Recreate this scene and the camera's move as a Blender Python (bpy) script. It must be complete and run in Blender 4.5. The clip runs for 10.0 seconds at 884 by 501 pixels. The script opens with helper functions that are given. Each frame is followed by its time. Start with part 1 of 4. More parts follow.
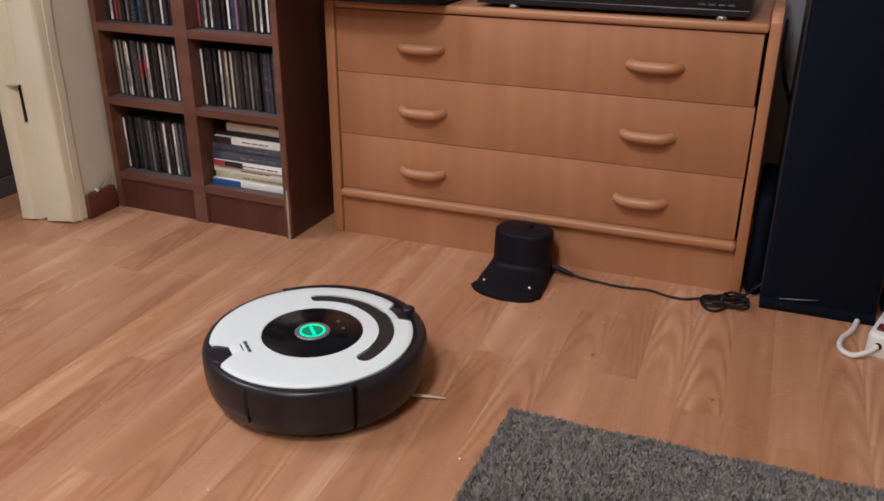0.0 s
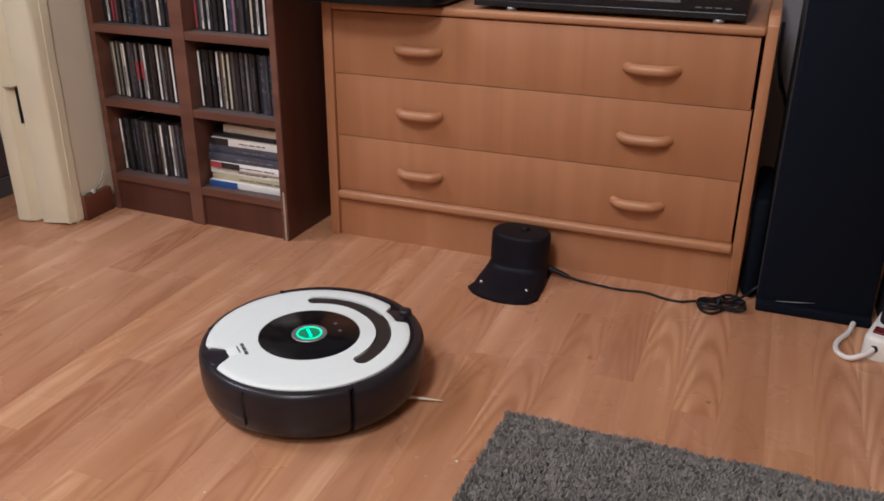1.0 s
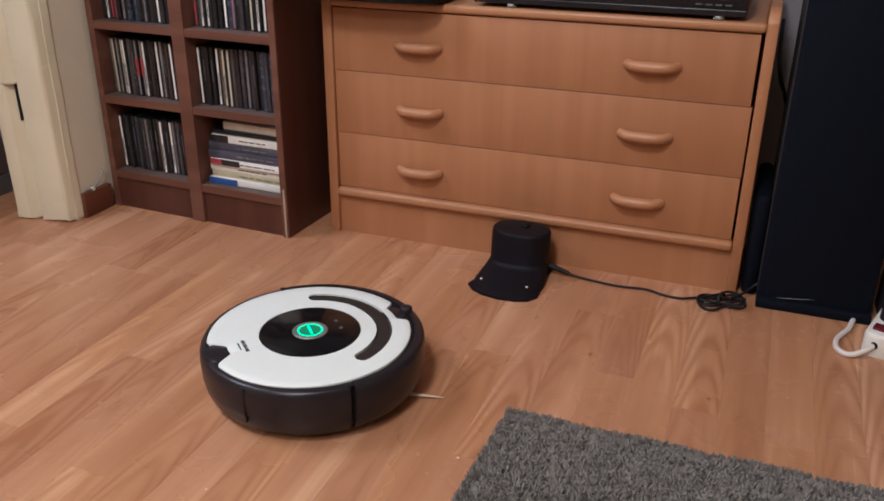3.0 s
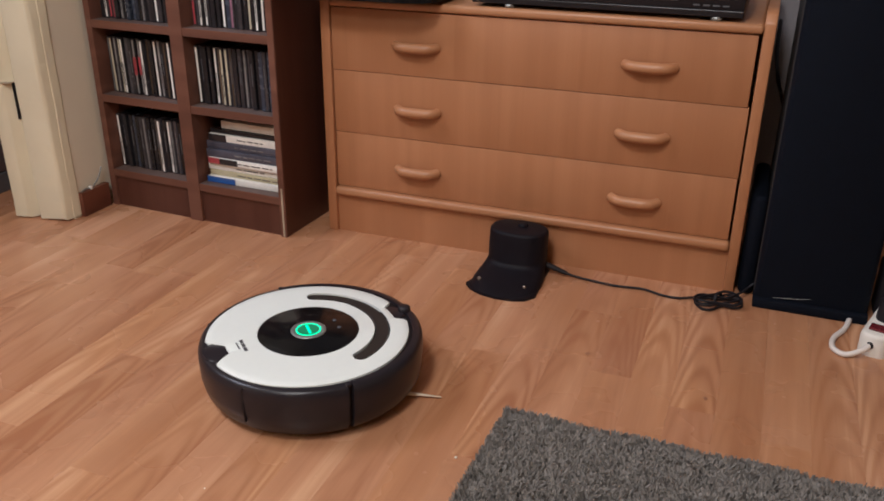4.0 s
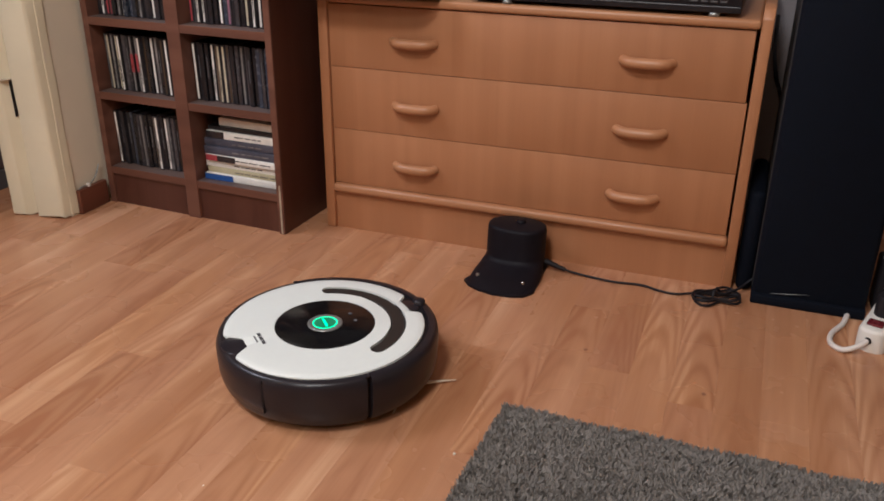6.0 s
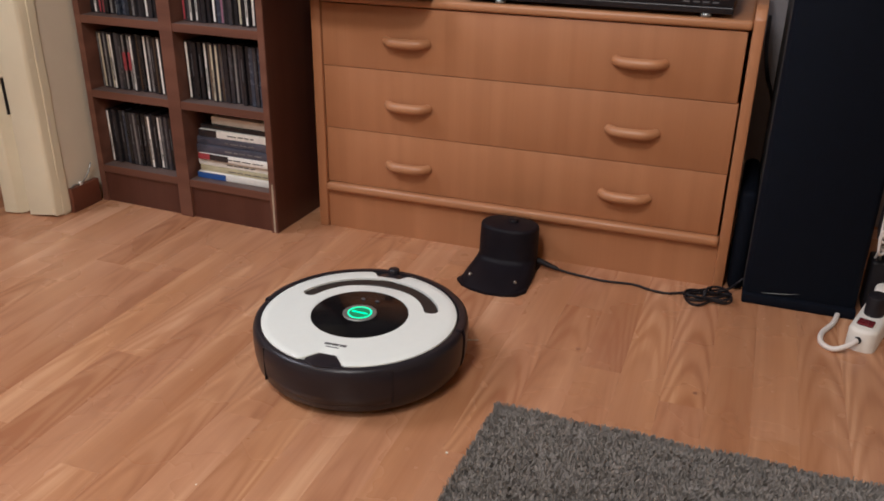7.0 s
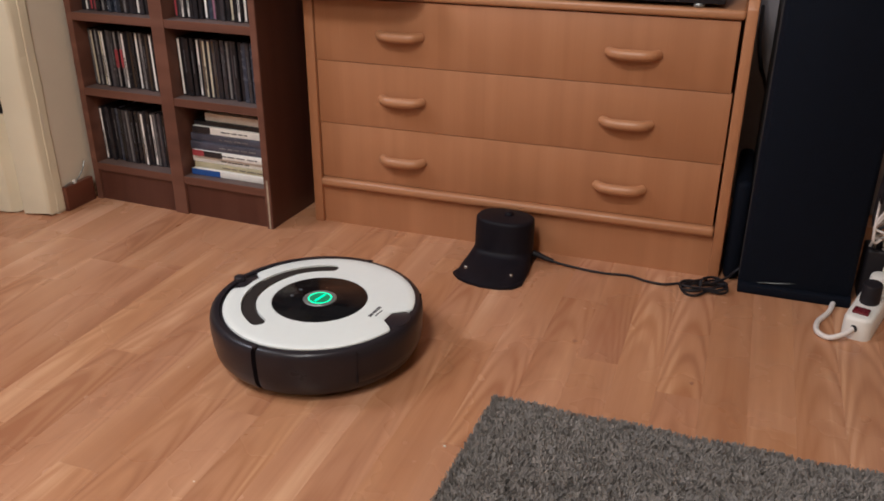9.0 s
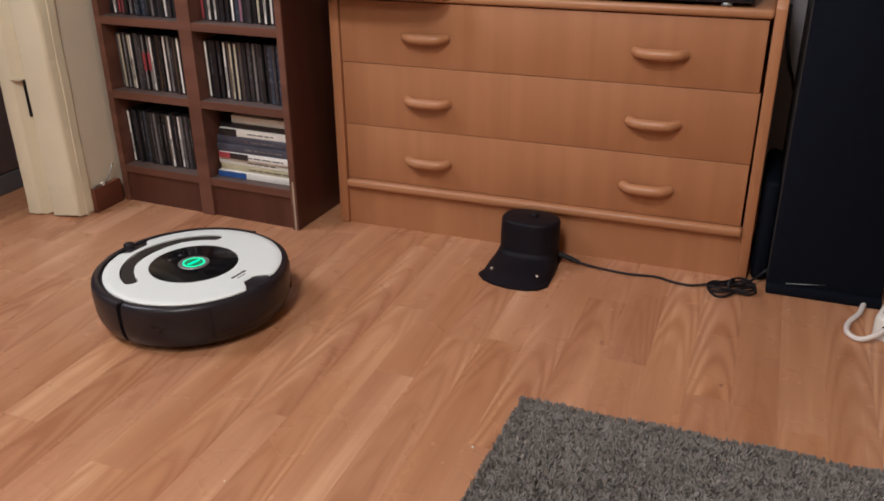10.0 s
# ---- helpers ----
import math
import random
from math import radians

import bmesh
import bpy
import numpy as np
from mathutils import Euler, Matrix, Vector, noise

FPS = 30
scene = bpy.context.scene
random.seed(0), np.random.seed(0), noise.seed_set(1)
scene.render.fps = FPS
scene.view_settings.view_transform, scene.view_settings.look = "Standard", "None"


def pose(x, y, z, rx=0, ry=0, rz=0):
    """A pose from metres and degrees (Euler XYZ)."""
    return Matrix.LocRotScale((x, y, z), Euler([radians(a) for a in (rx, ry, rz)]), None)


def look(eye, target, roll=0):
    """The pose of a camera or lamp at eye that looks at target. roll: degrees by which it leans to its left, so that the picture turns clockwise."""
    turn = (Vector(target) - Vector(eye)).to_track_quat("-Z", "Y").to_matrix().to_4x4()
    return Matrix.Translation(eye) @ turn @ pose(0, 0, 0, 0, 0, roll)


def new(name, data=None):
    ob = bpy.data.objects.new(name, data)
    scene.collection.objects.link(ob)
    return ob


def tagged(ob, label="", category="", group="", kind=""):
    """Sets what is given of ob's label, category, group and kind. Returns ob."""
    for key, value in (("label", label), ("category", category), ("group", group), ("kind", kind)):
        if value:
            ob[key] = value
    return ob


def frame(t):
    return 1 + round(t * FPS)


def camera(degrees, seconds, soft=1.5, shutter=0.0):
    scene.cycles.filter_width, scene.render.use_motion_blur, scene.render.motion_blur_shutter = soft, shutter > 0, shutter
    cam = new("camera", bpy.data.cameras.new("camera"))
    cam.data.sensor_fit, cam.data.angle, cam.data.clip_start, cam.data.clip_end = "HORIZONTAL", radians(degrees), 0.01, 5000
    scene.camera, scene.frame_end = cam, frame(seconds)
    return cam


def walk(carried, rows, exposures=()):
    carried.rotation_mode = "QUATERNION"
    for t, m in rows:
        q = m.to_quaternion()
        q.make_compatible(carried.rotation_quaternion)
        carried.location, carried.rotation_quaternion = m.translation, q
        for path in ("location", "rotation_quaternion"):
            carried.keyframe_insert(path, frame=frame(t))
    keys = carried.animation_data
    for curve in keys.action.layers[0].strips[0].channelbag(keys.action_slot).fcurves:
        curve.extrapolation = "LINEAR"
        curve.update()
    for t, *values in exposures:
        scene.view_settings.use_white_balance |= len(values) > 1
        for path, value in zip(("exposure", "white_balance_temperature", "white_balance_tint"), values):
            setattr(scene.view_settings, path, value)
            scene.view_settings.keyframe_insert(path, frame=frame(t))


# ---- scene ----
cam = camera(55.13, 10.0, soft=1.75)
PATH = [
    (0, (0.8524, -1.5515, 0.7254), (0.2228, 0.0688, -0.0416), 0.26),
    (0.5, (0.8511, -1.5527, 0.7273), (0.2281, 0.0710, -0.0380), 0.48),
    (1, (0.8513, -1.5514, 0.7270), (0.2287, 0.0728, -0.0372), 0.44),
    (1.5, (0.8493, -1.5530, 0.7276), (0.2262, 0.0734, -0.0319), 0.36),
    (2, (0.8486, -1.5528, 0.7277), (0.2241, 0.0737, -0.0303), 0.29),
    (2.5, (0.8492, -1.5519, 0.7273), (0.2257, 0.0708, -0.0395), 0.33),
    (4, (0.8477, -1.5557, 0.7304), (0.2359, 0.0684, -0.0430), 0.61),
    (4.5, (0.8481, -1.5554, 0.7323), (0.2359, 0.0680, -0.0422), 0.54),
    (5, (0.8475, -1.5554, 0.7292), (0.2368, 0.0678, -0.0469), 0.51),
    (5.5, (0.8477, -1.5546, 0.7294), (0.2374, 0.0671, -0.0500), 0.44),
    (7, (0.8487, -1.5569, 0.7326), (0.2571, 0.0698, -0.0508), 0.81),
    (7.5, (0.8481, -1.5560, 0.7329), (0.2646, 0.0725, -0.0530), 0.79),
    (8, (0.8492, -1.5558, 0.7331), (0.2646, 0.0715, -0.0546), 0.67),
    (8.5, (0.8514, -1.5547, 0.7302), (0.2662, 0.0715, -0.0592), 0.56),
    (9, (0.8502, -1.5560, 0.7318), (0.2678, 0.0683, -0.0636), 0.19),
    (9.5, (0.8464, -1.5563, 0.7311), (0.2479, 0.0610, -0.0666), -0.37),
    (10, (0.8400, -1.5604, 0.7326), (0.2155, 0.0490, -0.0610), -0.48),
]
walk(cam, [(t, look(eye, target, roll)) for t, eye, target, roll in PATH],
     [(0, 0.0, 5850, 10), (2.7, 0.0, 5850, 10), (3.9, -0.03, 6130, 10), (5.0, -0.03, 6130, 10), (7.0, -0.04, 6220, 10), (9.2, -0.04, 6220, 10), (10.0, -0.025, 6190, 10)])

# ---------------------------------------------------------------- world and lights
world = bpy.data.worlds.new("world")
scene.world = world
world.use_nodes = True
world.node_tree.nodes["Background"].inputs[0].default_value = (0.9, 0.85, 0.8, 1)
world.node_tree.nodes["Background"].inputs[1].default_value = 0.02
scene.view_settings.exposure = 0.0


def lamp(name, place, aim, size, watts, colour):
    d = bpy.data.lights.new(name, "AREA")
    d.shape, d.size, d.energy, d.color = "DISK", size, watts, colour
    ob = new(name, d)
    ob.matrix_world = look(place, aim)
    return ob


# a living-room ceiling lamp, an added unseen fill behind it, and a hall lamp
lamp("ceiling_lamp_light", (0.42, -1.95, 2.32), (0.15, -0.7, 0.0), 0.42, 29.0, (1.0, 0.953, 0.900))
lamp("rear_fill_light", (0.45, -3.25, 2.32), (0.3, -0.4, 0.2), 0.42, 18.0, (1.0, 0.953, 0.900))
lamp("hall_lamp_light", (-1.45, -1.06, 2.30), (0.1, -0.6, 0.0), 0.95, 30.5, (0.95, 0.966, 1.08))


# ---------------------------------------------------------------- materials
def mat(name):
    m = bpy.data.materials.new(name)
    m.use_nodes = True
    nt = m.node_tree
    return m, nt, nt.nodes["Principled BSDF"]


def plug_in(nt, a, b):
    nt.links.new(a, b)


def ramp(nt, fac, stops):
    r = nt.nodes.new("ShaderNodeValToRGB")
    while len(r.color_ramp.elements) < len(stops):
        r.color_ramp.elements.new(0.5)
    for e, (p, c) in zip(r.color_ramp.elements, stops):
        e.position, e.color = p, (*c, 1)
    plug_in(nt, fac, r.inputs[0])
    return r.outputs[0]


def coords(nt, scale, jitter=0.0):
    """Object coordinates times scale, shifted at random from object to object."""
    tc = nt.nodes.new("ShaderNodeTexCoord")
    out = tc.outputs["Object"]
    if jitter:
        info = nt.nodes.new("ShaderNodeObjectInfo")
        mul = nt.nodes.new("ShaderNodeMath")
        mul.operation = "MULTIPLY"
        mul.inputs[1].default_value = jitter
        plug_in(nt, info.outputs["Random"], mul.inputs[0])
        add = nt.nodes.new("ShaderNodeVectorMath")
        add.operation = "ADD"
        plug_in(nt, out, add.inputs[0])
        plug_in(nt, mul.outputs[0], add.inputs[1])
        out = add.outputs[0]
    vm = nt.nodes.new("ShaderNodeVectorMath")
    vm.operation = "MULTIPLY"
    vm.inputs[1].default_value = scale
    plug_in(nt, out, vm.inputs[0])
    return vm.outputs[0]


def noise_of(nt, vec, scale, detail=3.0, rough=0.5, distort=0.0):
    n = nt.nodes.new("ShaderNodeTexNoise")
    n.inputs["Scale"].default_value, n.inputs["Detail"].default_value = scale, detail
    n.inputs["Roughness"].default_value, n.inputs["Distortion"].default_value = rough, distort
    plug_in(nt, vec, n.inputs["Vector"])
    return n.outputs["Fac"]


def math_of(nt, op, a, b=0.0):
    n = nt.nodes.new("ShaderNodeMath")
    n.operation = op
    for i, v in enumerate((a, b)):
        if isinstance(v, (int, float)):
            n.inputs[i].default_value = v
        else:
            plug_in(nt, v, n.inputs[i])
    return n.outputs[0]


def mix_of(nt, fac, a, b, kind="MIX"):
    n = nt.nodes.new("ShaderNodeMix")
    n.data_type, n.blend_type = "RGBA", kind
    for i, v in ((0, fac), (6, a), (7, b)):
        if isinstance(v, (int, float)):
            n.inputs[i].default_value = v
        elif isinstance(v, tuple):
            n.inputs[i].default_value = (*v, 1)
        else:
            plug_in(nt, v, n.inputs[i])
    return n.outputs[2]


def bump_of(nt, bsdf, height, strength=0.2, distance=0.001):
    n = nt.nodes.new("ShaderNodeBump")
    n.inputs["Strength"].default_value, n.inputs["Distance"].default_value = strength, distance
    plug_in(nt, height, n.inputs["Height"])
    plug_in(nt, n.outputs[0], bsdf.inputs["Normal"])


def wood(name, dark, mid, light, axis="y", rings=9.0, jitter=40.0, rough=0.38, vary=0.25, contrast=1.0, width=1.0, long=0.55, dust=0.0):
    """Wood with contour-like figure and fine fibres along one axis."""
    m, nt, b = mat(name)
    cross = 7.0 * width
    s = {"x": (long, cross, cross), "y": (cross, long, cross), "z": (cross, cross, long)}[axis]
    f = {"x": (5, 260, 260), "y": (260, 5, 260), "z": (260, 260, 5)}[axis]
    v = coords(nt, s, jitter)
    n1 = noise_of(nt, v, 1.0, 1.5, 0.45, 0.3)
    ring = math_of(nt, "SINE", math_of(nt, "MULTIPLY", n1, rings * 6.28))
    ring = math_of(nt, "MULTIPLY_ADD", ring, 0.5)
    nt.nodes[-1].inputs[2].default_value = 0.5
    fib = noise_of(nt, coords(nt, f, jitter), 1.0, 3.0, 0.6)
    big = noise_of(nt, coords(nt, tuple(k * 0.6 for k in s), jitter + 7), 1.0, 2.0)
    fig = math_of(nt, "ADD", math_of(nt, "MULTIPLY", ring, 0.42 * contrast), math_of(nt, "MULTIPLY", fib, 0.26))
    fig = math_of(nt, "ADD", fig, math_of(nt, "MULTIPLY", big, 0.5))
    col = ramp(nt, fig, ((0.25, light), (0.55, mid), (0.95, dark)))
    info = nt.nodes.new("ShaderNodeObjectInfo")
    shade = ramp(nt, info.outputs["Random"], ((0.0, (1 - vary, 1 - vary * 1.15, 1 - vary * 1.3)), (0.5, (1, 1, 1)), (1.0, (1 + vary * 0.25,) * 3)))
    col = mix_of(nt, 1.0, col, shade, "MULTIPLY")
    plug_in(nt, col, b.inputs["Base Color"])
    smear = noise_of(nt, coords(nt, (6, 6, 6), 0), 1.0, 3.0)
    plug_in(nt, ramp(nt, smear, ((0.3, (rough - 0.06,) * 3), (0.75, (rough + 0.12,) * 3))), b.inputs["Roughness"])
    if dust:
        # a film of grey dust on what faces upwards
        up = nt.nodes.new("ShaderNodeSeparateXYZ")
        plug_in(nt, nt.nodes.new("ShaderNodeNewGeometry").outputs["Normal"], up.inputs[0])
        film = math_of(nt, "MULTIPLY", ramp(nt, up.outputs[2], ((0.6, (0, 0, 0)), (0.95, (1, 1, 1)))), dust)
        film = math_of(nt, "MULTIPLY", film, ramp(nt, smear, ((0.3, (0.6,) * 3), (0.7, (1.0,) * 3))))
        plug_in(nt, mix_of(nt, film, col, (0.165, 0.140, 0.130)), b.inputs["Base Color"])
    bump_of(nt, b, fib, 0.12, 0.0004)
    return m


def laminate():
    """Printed beech: nested arches along each strip, straight streaks between them, fine fibres."""
    m, nt, b = mat("laminate")
    info = nt.nodes.new("ShaderNodeObjectInfo")
    rnd = info.outputs["Random"]
    sep = nt.nodes.new("ShaderNodeSeparateXYZ")
    tc = nt.nodes.new("ShaderNodeTexCoord")
    plug_in(nt, tc.outputs["Object"], sep.inputs[0])
    warp = noise_of(nt, coords(nt, (11, 3.2, 1), 31), 1.0, 2.5, 0.5)
    bend = noise_of(nt, coords(nt, (1, 1.6, 1), 57), 1.0, 1.0, 0.5)
    cx = math_of(nt, "ADD", math_of(nt, "MULTIPLY", bend, 0.052), math_of(nt, "MULTIPLY", rnd, 0.015))
    dx = math_of(nt, "SUBTRACT", sep.outputs[0], cx)
    arch = math_of(nt, "MULTIPLY", math_of(nt, "MULTIPLY", dx, dx), 9000.0)
    along = math_of(nt, "MULTIPLY", sep.outputs[1], 58.0)
    phase = math_of(nt, "ADD", math_of(nt, "ADD", arch, along), math_of(nt, "ADD", math_of(nt, "MULTIPLY", warp, 9.0), math_of(nt, "MULTIPLY", rnd, 40.0)))
    ring = math_of(nt, "ADD", math_of(nt, "MULTIPLY", math_of(nt, "SINE", math_of(nt, "MULTIPLY", phase, 1.0)), 0.5), 0.5)
    fade = noise_of(nt, coords(nt, (3, 1.3, 1), 77), 1.0, 1.0, 0.5)
    fade = ramp(nt, fade, ((0.44, (0.04,) * 3), (0.66, (1.0,) * 3)))
    ring = math_of(nt, "POWER", ring, 1.8)
    streak = noise_of(nt, coords(nt, (34, 1.1, 1), 13), 1.0, 3.0, 0.55)
    fib = noise_of(nt, coords(nt, (320, 7, 1), 5), 1.0, 3.0, 0.6)
    broad = noise_of(nt, coords(nt, (7, 1.5, 1), 91), 1.0, 2.0, 0.5)
    fig = math_of(nt, "MULTIPLY", math_of(nt, "MULTIPLY", ring, fade), 0.185)
    for v, k in ((streak, 0.46), (fib, 0.08), (broad, 0.54)):
        fig = math_of(nt, "ADD", fig, math_of(nt, "MULTIPLY", v, k))
    col = ramp(nt, fig, ((0.34, (0.67, 0.388, 0.230)), (0.50, (0.50, 0.247, 0.133)), (0.76, (0.365, 0.156, 0.079))))
    shade = ramp(nt, rnd, ((0.0, (0.955, 0.94, 0.92)), (0.15, (1, 1, 1)), (0.9, (1.0, 0.997, 0.99)), (1.0, (1.015, 1.02, 1.025))))
    tint = ramp(nt, noise_of(nt, coords(nt, (5.5, 2.4, 1), 23), 1.0, 2.5, 0.55), ((0.33, (0.97, 0.93, 0.86)), (0.52, (1, 1, 1)), (0.70, (1.06, 1.08, 1.14))))
    col = mix_of(nt, 1.0, col, tint, "MULTIPLY")
    plug_in(nt, mix_of(nt, 1.0, col, shade, "MULTIPLY"), b.inputs["Base Color"])
    smear = noise_of(nt, coords(nt, (6, 6, 6), 3), 1.0, 3.0)
    plug_in(nt, ramp(nt, smear, ((0.3, (0.22,) * 3), (0.75, (0.34,) * 3))), b.inputs["Roughness"])
    b.inputs["Specular IOR Level"].default_value = 0.42
    bump_of(nt, b, fib, 0.10, 0.0004)
    return m


def plain(name, colour, rough=0.5, metal=0.0, speck=0.12, scale=40.0, bump=0.1, coat=0.0, vary=0.0):
    """Painted or moulded surface with faint mottling and relief."""
    m, nt, b = mat(name)
    v = coords(nt, (1, 1, 1), 3.0)
    n = math_of(nt, "ADD", math_of(nt, "MULTIPLY", noise_of(nt, v, scale, 4.0), 0.6), math_of(nt, "MULTIPLY", noise_of(nt, v, scale * 0.12, 2.0), 0.4))
    lo, hi = tuple(c * (1 - speck) for c in colour), tuple(min(1.0, c * (1 + speck)) for c in colour)
    col = ramp(nt, n, ((0.3, lo), (0.7, hi)))
    if vary:
        info = nt.nodes.new("ShaderNodeObjectInfo")
        col = mix_of(nt, 1.0, col, ramp(nt, info.outputs["Random"], ((0, (1 - vary,) * 3), (1, (1 + vary,) * 3))), "MULTIPLY")
    plug_in(nt, col, b.inputs["Base Color"])
    plug_in(nt, ramp(nt, n, ((0.25, (max(0.03, rough - 0.05),) * 3), (0.75, (min(1, rough + 0.08),) * 3))), b.inputs["Roughness"])
    b.inputs["Metallic"].default_value = metal
    b.inputs["Coat Weight"].default_value = coat
    if bump:
        bump_of(nt, b, n, bump, 0.0008)
    return m


def glow(name, colour, strength):
    m, nt, b = mat(name)
    b.inputs["Base Color"].default_value = (*colour, 1)
    b.inputs["Emission Color"].default_value = (*colour, 1)
    b.inputs["Emission Strength"].default_value = strength
    return m


M_FLOOR = laminate()
M_BEECH = wood("beech_veneer", (0.360, 0.150, 0.067), (0.414, 0.180, 0.083), (0.452, 0.204, 0.097), "z", rings=2.5, jitter=30, rough=0.42, vary=0.03, contrast=0.65, width=2.6)
M_BEECH_X = wood("beech_solid", (0.345, 0.145, 0.066), (0.425, 0.192, 0.091), (0.475, 0.227, 0.112), "x", rings=3.0, jitter=30, rough=0.36, vary=0.06, contrast=0.5, width=3.0)
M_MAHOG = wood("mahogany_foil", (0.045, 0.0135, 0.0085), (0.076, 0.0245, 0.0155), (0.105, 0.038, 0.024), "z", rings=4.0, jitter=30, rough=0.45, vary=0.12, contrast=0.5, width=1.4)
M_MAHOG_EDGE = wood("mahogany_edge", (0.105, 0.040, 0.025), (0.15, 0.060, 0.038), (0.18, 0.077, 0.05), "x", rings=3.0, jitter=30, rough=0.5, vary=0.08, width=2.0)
M_MAHOG_BOARD = wood("mahogany_board", (0.060, 0.020, 0.013), (0.09, 0.032, 0.020), (0.12, 0.045, 0.028), "x", rings=3.0, jitter=30, rough=0.55, vary=0.08, width=2.0, dust=0.55)
M_BARE = plain("bare_chipboard", (0.42, 0.33, 0.24), 0.8, speck=0.3, scale=300)
M_BASEB = wood("baseboard_wood", (0.09, 0.026, 0.015), (0.14, 0.042, 0.024), (0.17, 0.058, 0.033), "y", rings=3, rough=0.4, width=2.0)
M_CREAM = plain("cream_paint", (0.74, 0.665, 0.49), 0.42, speck=0.05, scale=14, bump=0.25)
M_WALL = plain("cream_wall", (0.79, 0.71, 0.565), 0.85, speck=0.035, scale=14, bump=0.15)
M_WALLGREY = plain("grey_wall", (0.19, 0.175, 0.18), 0.85, speck=0.06, scale=60, bump=0.35)
M_CEIL = plain("white_ceiling", (0.78, 0.76, 0.72), 0.9, speck=0.03)
M_DARKHALL = plain("dark_brown_lacquer", (0.10, 0.068, 0.068), 0.5, speck=0.15)
M_GREYHALL = plain("dark_grey_stone", (0.085, 0.08, 0.085), 0.6, speck=0.2)
M_WHITE = plain("white_plastic", (0.785, 0.815, 0.785), 0.32, speck=0.015, scale=120, bump=0.03)
M_BLACK = plain("black_plastic", (0.014, 0.012, 0.0145), 0.31, speck=0.25, scale=200, bump=0.05)
M_BUMPER = plain("bumper_plastic", (0.0185, 0.0150, 0.0190), 0.30, speck=0.06, scale=30, bump=0.0)
M_GLOSS = plain("gloss_black", (0.006, 0.006, 0.007), 0.17, speck=0.2, scale=30, bump=0.0)
M_HANDLE = plain("dark_brown_plastic", (0.024, 0.019, 0.017), 0.5, speck=0.2, scale=150)
M_SILVER = plain("silver_ring", (0.30, 0.31, 0.30), 0.35, metal=0.6, speck=0.1)
M_GREEN = glow("green_light", (0.0, 0.80, 0.38), 1.6)
M_GREENDIM = glow("green_lens", (0.01, 0.20, 0.09), 0.35)
M_MARK = plain("dark_grey_print", (0.06, 0.06, 0.065), 0.5)
M_BRISTLE = plain("pale_bristle", (0.70, 0.58, 0.45), 0.6)
M_RUBBER = plain("black_rubber", (0.0115, 0.0095, 0.0125), 0.55, speck=0.2)
M_SPKSIDE = plain("dark_satin_side", (0.022, 0.020, 0.021), 0.6, speck=0.15, scale=40)
M_SPEAKER = plain("black_cloth", (0.0034, 0.0050, 0.0100), 0.8, speck=0.25, scale=600, bump=0.3)
M_SPEAKER.node_tree.nodes["Principled BSDF"].inputs["Specular IOR Level"].default_value = 0.12
for _m in (M_BLACK, M_BUMPER, M_RUBBER, M_GLOSS):
    _m.node_tree.nodes["Principled BSDF"].inputs["Specular IOR Level"].default_value = 0.32
M_GLOSS.node_tree.nodes["Principled BSDF"].inputs["Specular IOR Level"].default_value = 0.2
M_DOCK = plain("dock_black", (0.0085, 0.0068, 0.0098), 0.5, speck=0.2, scale=60, bump=0.0)
M_DOCK.node_tree.nodes["Principled BSDF"].inputs["Specular IOR Level"].default_value = 0.13
M_RUG = plain("grey_pile", (0.270, 0.243, 0.222), 0.9, speck=0.15, scale=25, bump=0.0)
M_RUGBACK = plain("rug_backing", (0.26, 0.235, 0.212), 0.95)
M_STRIP = plain("power_strip_white", (0.74, 0.71, 0.66), 0.4, speck=0.04, bump=0.05)
M_REDSW = plain("dark_red_switch", (0.13, 0.012, 0.018), 0.25)
M_CORD = plain("white_cord", (0.72, 0.66, 0.62), 0.45, speck=0.04)
M_STEEL = plain("steel", (0.55, 0.53, 0.5), 0.25, metal=1.0, speck=0.05)
M_PANEL = plain("grey_display", (0.11, 0.115, 0.125), 0.2)
M_KNOT = plain("knot_brown", (0.30, 0.125, 0.065), 0.5)
M_DUST = plain("crumb", (0.8, 0.74, 0.62), 0.8)
M_CD = {
    "w": plain("spine_white", (0.84, 0.81, 0.76), 0.3, speck=0.1, scale=90, vary=0.12),
    "c": plain("spine_cream", (0.58, 0.52, 0.38), 0.3, speck=0.1, scale=90, vary=0.12),
    "g": plain("spine_grey", (0.19, 0.18, 0.175), 0.3, speck=0.3, scale=90, vary=0.25),
    "d": plain("spine_dark", (0.048, 0.043, 0.048), 0.22, speck=0.4, scale=90, vary=0.5),
    "k": plain("spine_black", (0.022, 0.020, 0.023), 0.22, speck=0.3, scale=90, vary=0.3),
    "b": plain("spine_blue", (0.04, 0.048, 0.068), 0.25, speck=0.3, scale=90, vary=0.4),
    "r": plain("spine_red", (0.32, 0.045, 0.055), 0.3, speck=0.2, scale=90, vary=0.3),
    "n": plain("spine_brown", (0.075, 0.047, 0.024), 0.3, speck=0.3, scale=90, vary=0.4),
    "p": plain("spine_pink", (0.33, 0.15, 0.22), 0.3, speck=0.3, scale=90, vary=0.2),
}
M_DVDBLUE = plain("cover_blue", (0.02, 0.085, 0.30), 0.3, speck=0.2)
M_DVDYELL = plain("cover_yellow", (0.46, 0.41, 0.27), 0.35, speck=0.2)
M_DVDSLATE = plain("cover_slate", (0.075, 0.075, 0.10), 0.3, speck=0.3)


